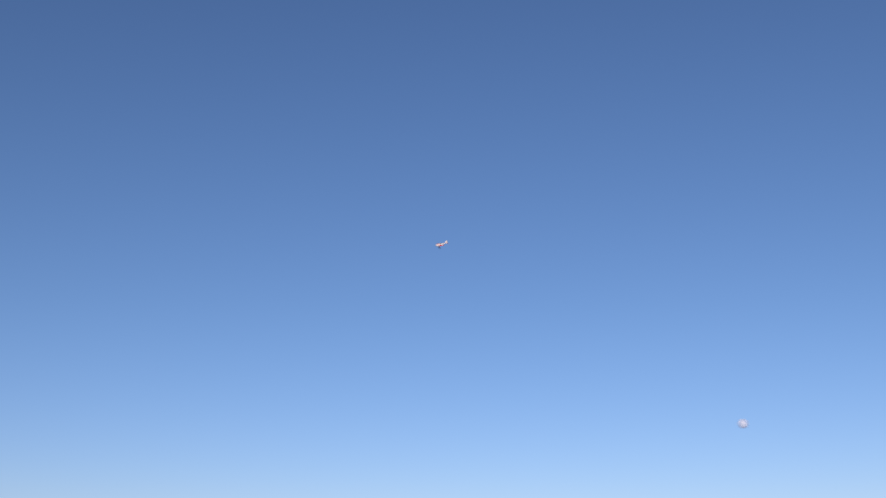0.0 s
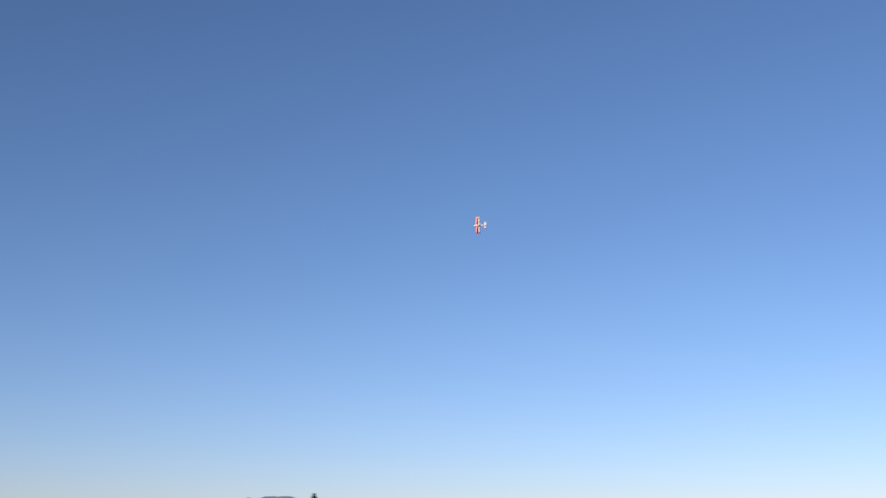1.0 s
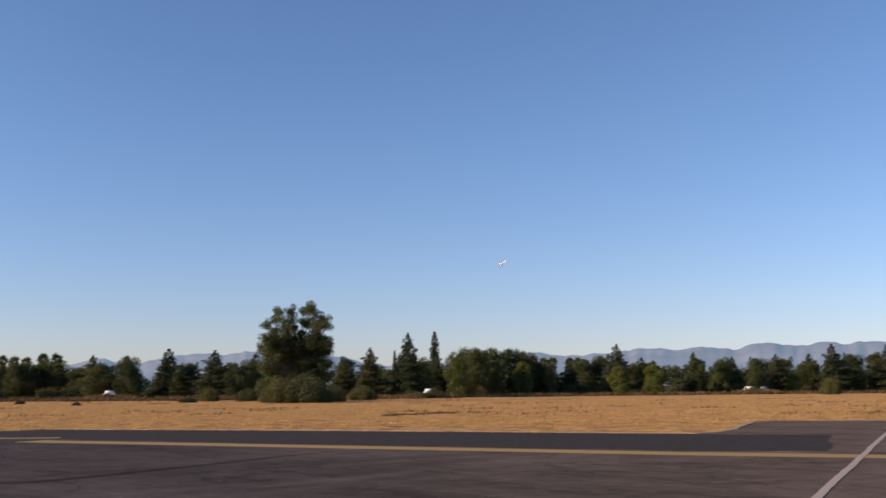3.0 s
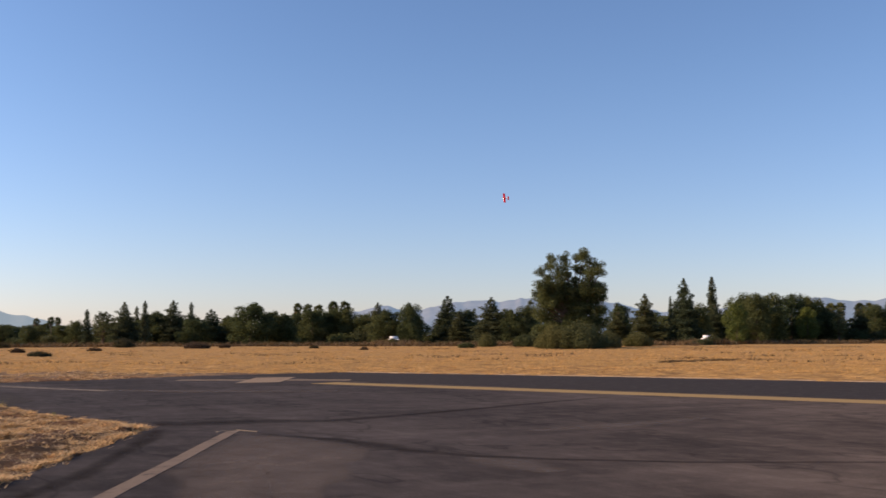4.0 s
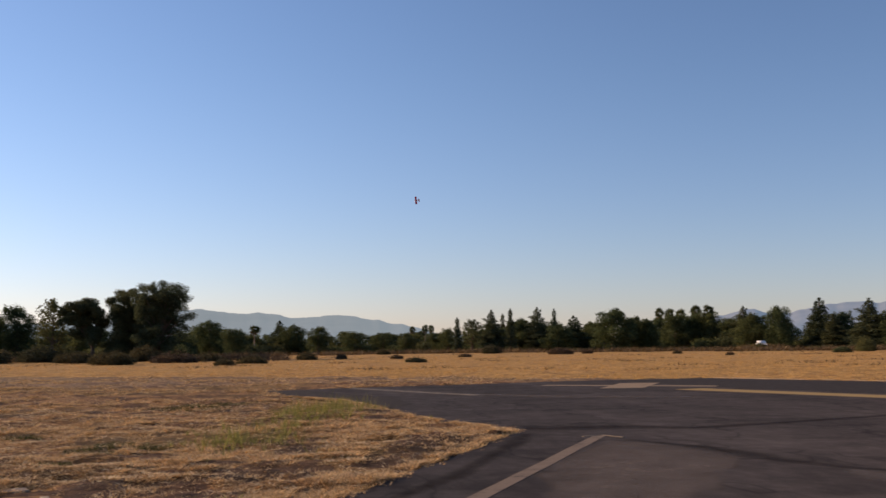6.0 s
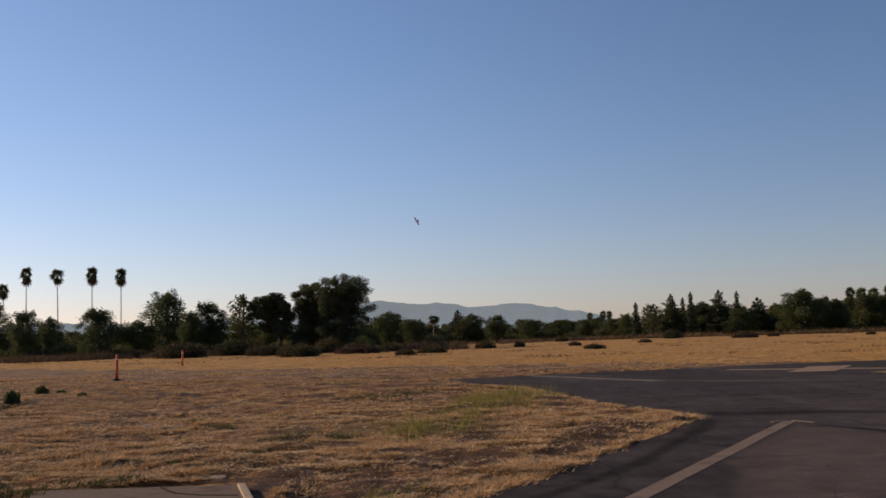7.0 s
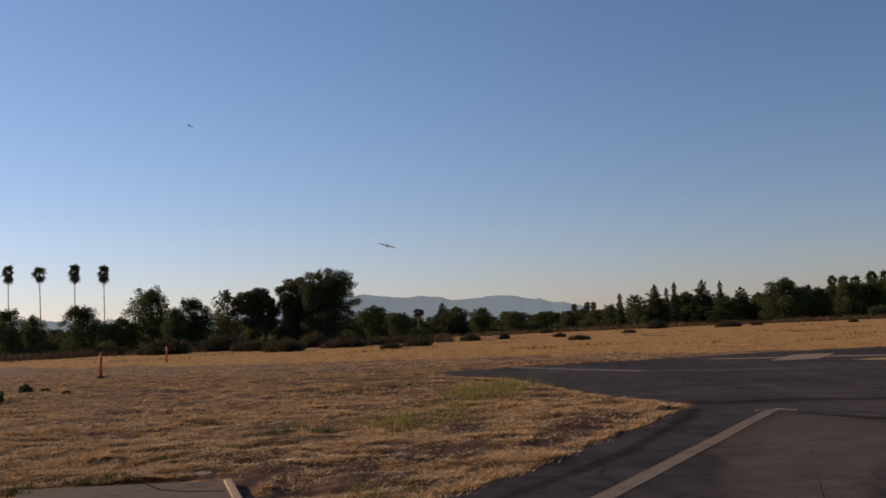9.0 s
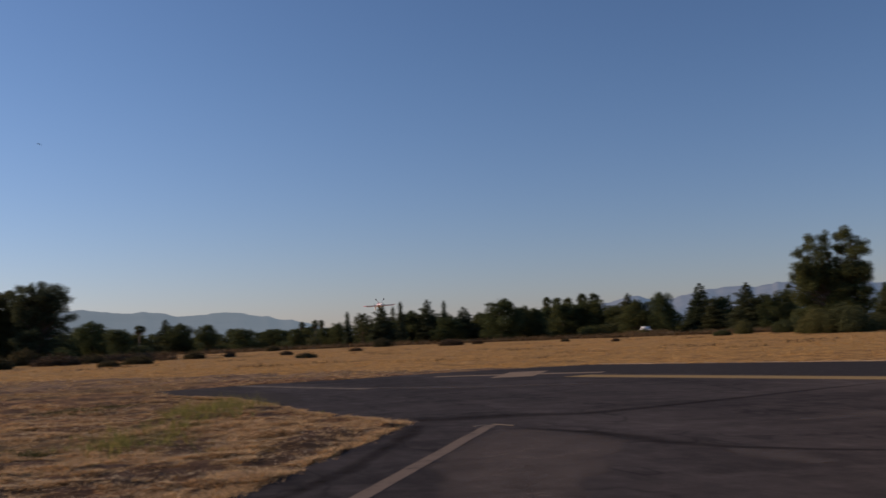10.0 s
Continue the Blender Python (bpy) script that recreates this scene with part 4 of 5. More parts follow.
def twiggy_bush(count=420, height=1.0, width=2.6, mat=DARK_SCRUB):
    """A ragged low bush of thin upright sprays."""
    root = new("bush")
    a, k = rng.uniform(0, 2 * np.pi, count), np.sqrt(rng.uniform(0, 1, count))
    foot = np.stack([np.cos(a) * k * width * 0.36, np.sin(a) * k * width * 0.36, np.zeros(count)], axis=1)
    top = foot * rng.uniform(0.8, 1.25, (count, 1))
    top[:, 2] = height * rng.uniform(0.35, 1.0, count) * (1 - 0.5 * k ** 2)
    limbs([([(0, 0, -0.05), tuple(p * 0.4 + q * 0.5), tuple(q)], [0.03, 0.02, 0.006]) for p, q in zip(foot[::14], top[::14])], BARK, root)
    t = rng.uniform(0.0, 1.0, (count * 12, 1)) ** 1.3
    at = np.repeat(foot, 12, axis=0) * (1 - t) + np.repeat(top, 12, axis=0) * t + rng.normal(0, 0.05, (count * 12, 3))
    at[:, 2] = np.maximum(at[:, 2], 0.02)
    v, f = leaves(at, rng.normal(size=(count * 12, 3)), 0.05)
    raw("crown", v, f, mat, root)
    return root


BIG_BUSHES, SMALL_BUSHES = [b for b in BUSHES if b[3] > 4.5], [b for b in BUSHES if b[3] <= 4.5]
plant([bush(24000, 3.2, 6, SCRUB, "bush", 0.06) for _ in range(3)], (3.2, 6), BIG_BUSHES, "large grey-olive rounded bush at the edge of the dry field", "bush", "large olive bushes along the field")
plant([bush(9000, 2, 3, SCRUB, "bush", 0.05) for _ in range(3)], (2, 3), SMALL_BUSHES, "grey-olive rounded bush at the edge of the dry field", "bush", "olive bushes along the field")
plant([bush(6500, 2, 3, DARK_SCRUB, "bush", 0.06) for _ in range(4)], (2, 3), [b for b in WEST_BUSHES if b[2] > 1.2], "dark olive green bush at the edge of the dry field", "bush", "bushes along the field")
plant([twiggy_bush(mat=m) for m in (DARK_SCRUB, BRUSH, BRUSH)], (1.0, 2.6), [(a, d, h * 1.05, w * 1.1) for a, d, h, w in WEST_BUSHES if h <= 1.2] + FIELD_CLUMPS, "ragged low dark bush in the dry field", "bush", "ragged bushes in the field")
plant([broad_tree(26000, 5.5, 8.8, 0.02, 30, 0.075, LEAF_BRIGHT, "bush")], (5.5, 7.6), [(-69.0, 140, 5.6, 8.6), (-70.3, 150, 3.9, 4.4)], "large sunlit yellow-green bush standing in the field", "bush", "large bushes in the field")


def belt(count, az0, az1, reach, lo, hi, widths):
    out = []
    for az in np.linspace(az0, az1, count):
        a = az + rng.uniform(-0.4, 0.4)
        d = np.interp(a, [-110, -75, -62, -50, -40, -25, -12, -3, 3, 10, 25], [300, 290, 255, 220, 190, 195, 205, 190, 140, 152, 168]) * reach * rng.uniform(0.96, 1.06)
        top = np.interp(a, [-110, -60, -14, -11, -3, 2, 25], [1.25, 1.15, 1.0, 0.62, 0.75, 1.0, 1.0])
        h = EYE + d * math.tan(radians(top * rng.uniform(lo, hi)))
        out.append((a, d, h, rng.uniform(*widths) * d / 200))
    return out


plant([broad_tree(7000, 6, 7, 0.03, 26, 0.125) for _ in range(4)], (6, 7), belt(84, -108, 2, 1.14, 0.7, 1.1, (7, 10)) + belt(30, 0, 26, 1.12, 0.6, 1.0, (7, 11)), "dark green tree deep in the tree belt", "tree", "far trees of the tree belt")
plant([bush(2400, 3, 5, m, "bush", 0.13) for m in (LEAF, LEAF, SCRUB)], (3, 5), belt(120, -108, 26, 1.03, 0.05, 0.42, (4.5, 8)), "dark undergrowth bush below the tree belt", "bush", "undergrowth of the tree belt")
plant([broad_tree() for _ in range(2)], (8, 5.0), [(-22.2, 212, 6.4, 6.0), (-23.1, 207, 6.7, 6.2), (-23.9, 209, 6.6, 5.6), (-24.8, 208, 7.0, 6.2)], "dark green bushy tree below the fan palms", "tree", "trees below the fan palms")


# ---- grass ----
def tufts(name, x, y, z, height, width, blades, mat, label, slant=(0.4, 2.4)):
    n = len(x)
    base = np.repeat(np.stack([x, y, z], axis=1), blades, axis=0)
    h, w = np.repeat(height, blades), np.repeat(width, blades)
    a = rng.uniform(0, 2 * np.pi, n * blades)
    lean = rng.uniform(*slant, n * blades)
    off = np.stack([np.cos(a), np.sin(a), np.zeros(n * blades)], axis=1)
    base = base + off * (w * rng.uniform(0, 2.5, n * blades))[:, None]
    side = np.stack([-np.sin(a), np.cos(a), np.zeros(n * blades)], axis=1) * w[:, None] * 0.5
    tip = base + off * (h * lean)[:, None] + np.array([0, 0, 1.0]) * (h * rng.uniform(0.5, 1.1, n * blades))[:, None]
    v = np.stack([base - side, base + side, tip], axis=1).reshape(-1, 3)
    ob = raw(name, v, np.arange(len(v)).reshape(-1, 3), mat)
    return tagged(ob, label, "grass", kind="stuff")


def scatter(n, az0, az1, d0, d1):
    a = np.radians(rng.uniform(az0, az1, n))
    d = np.exp(rng.uniform(np.log(d0), np.log(d1), n))
    return -np.sin(a) * d, np.cos(a) * d, d


x, y, d = scatter(190000, -17, 27, 8.5, 62)
keep = ~inside(x, y, APRON) & ~inside(x, y, FIELD_EDGE) & (0.8 * fbm(x, y, 0.4, 3, 5) + 0.6 * fbm(x, y, 2.4, 2, 6) + 0.10 * rng.normal(size=len(x)) > -0.18 + np.clip((d - 15) / 36, 0, 0.40)) & (~bare_ground(x, y) | (rng.uniform(size=len(x)) < 0.12)) & ~((x > -4.6) & (x < -1.5) & (y < 12.6))
x, y, d = x[keep], y[keep], d[keep]
tufts("mown_grass", x, y, relief(x, y) - 0.01, rng.uniform(0.02, 0.055, len(x)) * (0.85 + d / 80) * (0.55 + 1.5 * np.clip(fbm(x, y * 0.7, 0.55, 2, 61) + 0.25, 0, 1)), 0.008 + d * 0.0006, 6, STRAW, "short mown dry straw grass", (0.8, 3.2))
# loose cut stalks lying over the mown grass
x, y, d = scatter(62000, -17, 27, 8.5, 30)
keep = ~inside(x, y, APRON) & (0.7 * fbm(x, y * 0.7, 0.55, 2, 61) + 0.4 * fbm(x, y, 1.7, 2, 66) + 0.25 * rng.normal(size=len(x)) > 0.02) & (~bare_ground(x, y) | (rng.uniform(size=len(x)) < 0.2)) & ~((x > -4.6) & (x < -1.4) & (y < 12.6))
x, y, d = x[keep], y[keep], d[keep]
tufts("cut_straw", x, y, relief(x, y) + 0.015, rng.uniform(0.012, 0.03, len(x)), 0.007 + d * 0.0005, 2, CUT_STRAW, "loose pale cut straw lying on the grass", (2.5, 6.0))
x, y, d = scatter(80000, -112, 27, 45, 150)
keep = ~inside(x, y, APRON) & inside(x, y, FIELD_EDGE) & (fbm(x, y, 6, 3, 15) + 0.3 * rng.normal(size=len(x)) > -0.25)
x, y, d = x[keep], y[keep], d[keep]
tufts("field_grass", x, y, relief(x, y) - 0.02, rng.uniform(0.05, 0.15, len(x)), 0.008 + d * 0.0005, 3, FIELD_STRAW, "tall dry golden grass of the field")


# straw hanging over the edge of the asphalt
edge = [(-0.5, 8.9), (0.5, 10.5), (1.2, 11.6), (3.3, 15.6), (4.85, 18.7), (5.0, 19.4), (4.4, 21.4), (3.95, 23.6), (3.65, 27.0), (3.1, 31.2), (1.8, 34.0)]
k = rng.uniform(0, len(edge) - 1.001, 5200)
x = np.interp(k, range(len(edge)), [p[0] for p in edge]) + rng.normal(-0.10, 0.09, len(k))
y = np.interp(k, range(len(edge)), [p[1] for p in edge]) + rng.normal(0, 0.11, len(k))
keep = fbm(x, y, 0.5, 3, 91) > -0.15
x, y = x[keep], y[keep]
tufts("edge_grass", x, y, x * 0 + 0.02, rng.uniform(0.02, 0.06, len(x)), 0.010 + y * 0.0008, 5, STRAW, "dry straw fringe along the asphalt edge", (0.6, 2.4))

# tall dead weeds along the foot of the trees
a = rng.uniform(-110, 27, 16000)
d = np.interp(a, [-110, -75, -62, -50, -40, -25, -12, -3, 3, 10, 25], [290, 280, 242, 205, 172, 178, 190, 176, 128, 140, 155]) * rng.uniform(0.93, 1.0, len(a))
x, y = -np.sin(np.radians(a)) * d, np.cos(np.radians(a)) * d
keep = fbm(x, y, 9, 3, 33) > -0.3
x, y, d = x[keep], y[keep], d[keep]
tufts("dead_weeds", x, y, x * 0 - 0.02, rng.uniform(0.3, 0.95, len(x)), 0.05 + d * 0.0007, 4, DEAD_WEED, "tall dead brown weeds at the foot of the trees")

a = np.concatenate([rng.uniform(c - 1.0, c + 1.0, 240) for c in (-27.35, -43.6, -60.3)])
d = np.repeat([178.5, 174.5, 224.0], 240) + rng.normal(0, 0.8, 720)
x, y = -np.sin(np.radians(a)) * d, np.cos(np.radians(a)) * d
tufts("dead_weeds", x, y, x * 0 - 0.02, rng.uniform(0.7, 1.15, len(x)), 0.10 + d * 0.0006, 5, DEAD_WEED, "tall dead weeds before the parked cars", (0.1, 0.6))

# brown brush before the western trees
a = np.concatenate([rng.uniform(13.5, 23, 2600), rng.uniform(-3, 4, 900)])
d = np.concatenate([rng.normal(140, 5, 2600), rng.normal(122, 4, 900)])
x, y = -np.sin(np.radians(a)) * d, np.cos(np.radians(a)) * d
keep = fbm(x, y, 5, 3, 37) > -0.1
x, y, d = x[keep], y[keep], d[keep]
tufts("dead_brush", x, y, x * 0 - 0.02, rng.uniform(0.4, 1.0, len(x)) * (0.35 + 1.5 * np.clip(fbm(x, y, 7, 3, 39) + 0.3, 0, 1)), 0.08 + x * 0, 6, BRUSH, "brown dead brush before the trees", (0.1, 0.6))

# scattered low dead clumps in the field
cx, cy, _ = scatter(150, -100, 26, 62, 165)
keep = inside(cx, cy - 6, FIELD_EDGE)
cx, cy = np.repeat(cx[keep], 26), np.repeat(cy[keep], 26)
x, y = cx + rng.normal(0, 1.1, len(cx)), cy + rng.normal(0, 0.8, len(cx))
tufts("dead_weeds", x, y, relief(x, y) - 0.02, rng.uniform(0.06, 0.26, len(x)), 0.06 + x * 0, 4, DEAD_WEED, "low dead brown weeds scattered in the field", (0.2, 1.2))

# a low dark ridge of dead weeds out in the field
u = rng.uniform(0, 1, 900)
a, d = -41.2 - 3.8 * u, 62.5 + 5.5 * u + rng.normal(0, 0.35, len(u))
x, y = -np.sin(np.radians(a)) * d, np.cos(np.radians(a)) * d
tufts("dead_weeds", x, y, relief(x, y) - 0.02, rng.uniform(0.08, 0.2, len(x)), 0.03 + x * 0, 4, DEAD_WEED, "low dark ridge of dead weeds in the field")


WEED_SPOTS = [(1.5, 24.6, 1.0), (1.8, 24.0, 1.2), (2.2, 26.0, 1.1), (2.6, 26.6, 1.1), (1.9, 25.2, 1.2), (2.4, 25.4, 1.0), (0.1, 18.4, 0.8), (0.35, 18.2, 1.0), (0.6, 19.4, 0.8), (-0.1, 19.3, 0.8), (-0.5, 18.5, 0.6), (0.9, 21.0, 0.8),
              (1.1, 22.6, 0.7), (2.9, 28.0, 0.7), (3.0, 29.5, 0.6), (-0.25, 10.65, 0.42), (-0.35, 10.8, 0.3), (3.55, 26.6, 0.45), (4.0, 22.9, 0.3)]
LOW_SPOTS = [(-1.4, 28.8, 0.8), (-0.8, 27.9, 0.9), (-0.1, 29.7, 0.8), (-1.2, 17.8, 0.4), (-3.7, 12.9, 0.3), (-4.2, 12.5, 0.4), (-4.4, 11.9, 0.4), (-2.3, 15.4, 0.35), (-2.1, 17.2, 0.45), (-1.9, 18.2, 0.4), (-6.1, 15.7, 0.3), (-7.4, 18.2, 0.35), (-4.4, 21.6, 0.35),
             (-3.5, 20.2, 0.35), (-5.0, 13.5, 0.3), (-3.4, 12.8, 0.25), (-3.1, 14.4, 0.2), (-4.8, 16.5, 0.3), (-9.5, 26.0, 0.4), (-11.0, 30.0, 0.5)]
wx, wy, wh = [], [], []
for x, y, s in WEED_SPOTS:
    n = int(36 * s) + 6
    wx += list(x + rng.normal(0, 0.42 * s + 0.03, n))
    wy += list(y + rng.normal(0, 0.85 * s + 0.06, n))
    wh += list(rng.uniform(0.05, 1.0, n) ** 1.8 * 0.40 * s + 0.04)
wx, wy, wh = np.array(wx), np.array(wy), np.array(wh)
keep = ~inside(wx, wy, APRON)
wx, wy, wh = wx[keep], wy[keep], wh[keep]
tufts("green_weeds", wx, wy, relief(wx, wy) - 0.02, wh, 0.012 + wh * 0.016, 6, WEED, "yellow-green weeds growing in the dry grass", (0.1, 1.1))


gx, gy = [], []
for x, y, s in LOW_SPOTS:
    n = int(110 * s) + 20
    gx += list(x + rng.normal(0, 0.5 * s, n))
    gy += list(y + rng.normal(0, 0.6 * s, n))
gx, gy = np.array(gx), np.array(gy)
tufts("green_weeds", gx, gy, relief(gx, gy) - 0.01, rng.uniform(0.04, 0.11, len(gx)), 0.015 + gx * 0, 6, LOW_WEED, "low dull green plants in the dry grass", (0.4, 1.5))


def small_shrub(x, y, w, h, label):
    root = bush(700, h, w, LEAF, "shrub", 0.05)
    root.matrix_basis = pose(x, y, float(relief(np.array([x]), np.array([y]))[0]) - 0.02)
    tagged(root, label, "shrub")


small_shrub(-11.7, 32.2, 0.5, 0.54, "small dark green shrub alone in the dry grass")
small_shrub(-13.0, 38.7, 0.5, 0.36, "low green shrub in the dry grass")
small_shrub(-12.2, 38.3, 0.4, 0.18, "low green plant in the dry grass")
small_shrub(-10.5, 35.0, 0.3, 0.18, "tiny dark green plant in the dry grass")


# ---- things on the near ground ----
def concrete_pad():
    root = new("concrete_pad")
    outline = [(-4.15, 12.1), (-1.9, 12.0), (-1.55, 10.5), (-1.45, 8.6), (-3.9, 8.8), (-3.85, 11.0)]
    slab("slab", ragged(outline, 0.3, 0.03, 51), -0.15, 0.05, CONCRETE, root, "cracked grey concrete slab")
    bm = bmesh.new()
    box(bm, (0.09, 1.9, 0.14), (-1.68, 11.05, 0.005), 0.012, 12.5)
    part("edging_board", bm, PALE_WOOD, root, "pale weathered timber edging")
    slab("crack", ragged(strip([(-2.75, 12.0), (-2.5, 11.5), (-2.2, 11.3), (-1.8, 11.2)], 0.035), 0.1, 0.02, 55), 0.048, 0.0545, TAR, root, "dark crack")
    return tagged(root, "grey concrete pad with timber edging sunk in the grass", "concrete pad")


concrete_pad()
tagged(slab("paving_slab", ragged([(-5.25, 21.4), (-4.45, 21.3), (-4.3, 20.4), (-5.05, 20.4)], 0.3, 0.05, 61), -0.1, 0.06, PALE_CONCRETE), "old pale paving slab lying flat in the grass", "paving slab")
tagged(slab("paving_stone", ragged([(-2.75, 13.15), (-2.3, 13.2), (-2.2, 12.95), (-2.7, 12.88)], 0.12, 0.04, 63), -0.1, 0.022, PALE_CONCRETE), "small broken grey paving stone in the grass", "paving stone")


def marker_post(x, y, label):
    z = float(relief(np.array([x]), np.array([y]))[0]) - 0.01
    root = new("marker_post")
    bm = bmesh.new()
    loft(bm, [[(math.cos(a) * r, math.sin(a) * r, h) for a in np.linspace(0, 2 * math.pi, 18, endpoint=False)] for r, h in ((0.20, 0), (0.20, 0.035), (0.10, 0.06), (0.075, 0.09))])
    part("base", bm, RUBBER, root, "black rubber base")
    bm = bmesh.new()
    loft(bm, [[(math.cos(a) * r, math.sin(a) * r, h) for a in np.linspace(0, 2 * math.pi, 18, endpoint=False)] for r, h in ((0.07, 0.08), (0.066, 0.5), (0.062, 1.02), (0.05, 1.05), (0.05, 1.08), (0.062, 1.11), (0.062, 1.16), (0.03, 1.18))])
    part("tube", bm, ORANGE, root)
    for h in (0.78, 0.93):
        bm = bmesh.new()
        loft(bm, [[(math.cos(a) * 0.068, math.sin(a) * 0.068, h + k) for a in np.linspace(0, 2 * math.pi, 18, endpoint=False)] for k in (0, 0.07)])
        part("band", bm, REFLECTIVE if h > 0.9 else ORANGE, root, "faded pinkish reflective band")
    root.matrix_basis = pose(x, y, z, 0, 1.5, 20)
    return tagged(root, label, "marker post", "orange marker posts")


marker_post(-13.7, 51.0, "orange plastic marker post on a black base")
marker_post(-16.0, 76.5, "orange plastic marker post farther across the grass")


# ---- cars and the far building ----
def car(az, d, turn, paint, label):
    root = new("car")
    bm = bmesh.new()
    prof = [(-2.1, 0.35), (-2.15, 0.75), (-1.7, 0.95), (-0.9, 1.0), (1.2, 1.0), (2.0, 0.92), (2.15, 0.6), (2.1, 0.35)]
    loft(bm, [[(x, y, z) for x, z in prof] for y in (-0.85, -0.8, 0.8, 0.85)])
    part("body", bm, paint, root)
    bm = bmesh.new()
    loft(bm, [[(-1.1, s * 0.74, 0.98), (1.6, s * 0.74, 0.98), (1.2, s * 0.62, 1.46), (-0.5, s * 0.62, 1.48)] for s in (-1, 1)])
    part("cabin", bm, paint, root)
    for s in (-1, 1):
        bm = bmesh.new()
        loft(bm, [[(-0.9, s * k * 0.73, 1.02), (1.35, s * k * 0.73, 1.02), (1.05, s * k * 0.645, 1.38), (-0.45, s * k * 0.645, 1.38)] for k in (1.0, 1.02)])
        part("side_window", bm, GLASS_DARK, root, "dark side window")
    for x in (-1.35, 1.35):
        for s in (-1, 1):
            bm = bmesh.new()
            rod(bm, (x, s * 0.7, 0.33), (x, s * 0.88, 0.33), 0.33, sides=18)
            part("wheel", bm, RUBBER, root)
    p = toward(az, 0, d)
    root.matrix_basis = pose(p.x, p.y, 0.02, 0, 0, turn)
    return tagged(root, label, "car", "parked cars by the trees")


car(-43.6, 180, 50, CAR_WHITE, "white parked car half hidden before the trees")
car(-27.35, 184, 66, CAR_WHITE, "white parked car below the tree belt")
car(-60.0, 232, 45, CAR_WHITE, "white parked car at the field's far edge")
car(-60.7, 234, 30, CAR_GREY, "dark grey parked car beside a white one")


def far_building():
    root = new("building")
    p = toward(-86.6, 0, 330)
    bm = bmesh.new()
    box(bm, (34, 14, 5.2), (0, 0, 2.6))
    part("wall", bm, WALL_PAINT, root)
    bm = bmesh.new()
    loft(bm, [[(x, -8, 5.2), (x, 8, 5.2), (x, 7, 6.5), (x, 0, 7.3), (x, -7, 6.5)] for x in (-18, 18)])
    part("roof", bm, ROOF_DARK, root, "dark long roof")
    bm = bmesh.new()
    loft(bm, [[(x, -6, 6.6), (x, 6, 6.6), (x, 0, 8.2)] for x in (-4, 5)])
    part("roof_lantern", bm, ROOF_WHITE, root, "white raised roof")
    for x in range(-14, 15, 4):
        bm = bmesh.new()
        box(bm, (1.6, 0.12, 1.5), (x, -7.03, 2.6))
        part("window", bm, GLASS_DARK, root)
    root.matrix_basis = pose(p.x, p.y, 0, 0, 0, -86.6)
    return tagged(root, "long low pale building with a dark roof behind trees", "building")


far_building()


# ---- model aeroplane ----
def aerofoil(chord, thick, x, y0, z0, n=10):
    """A closed wing section in the y-z plane, leading edge forward (+y)."""
    up = [(x, y0 + chord * (0.5 - s), z0 + thick * 2.2 * math.sqrt(s) * (1 - s) ** 0.9) for s in np.linspace(0, 1, n) ** 1.4]
    low = [(x, y0 + chord * (0.5 - s), z0 - thick * 0.9 * math.sqrt(s) * (1 - s)) for s in np.linspace(0, 1, n)[::-1][1:-1] ** 1.4]
    return up + low


def wing_mesh(stations, thick, top=0, low=1):
    """A lofted wing over stations (x, chord, y, z); the underside takes the second material."""
    bm = bmesh.new()
    loft(bm, [aerofoil(c, thick * c, x, y, z) for x, c, y, z in stations])
    for f in bm.faces:
        f.material_index = top if f.normal.z > 0.0 else low
    return bm


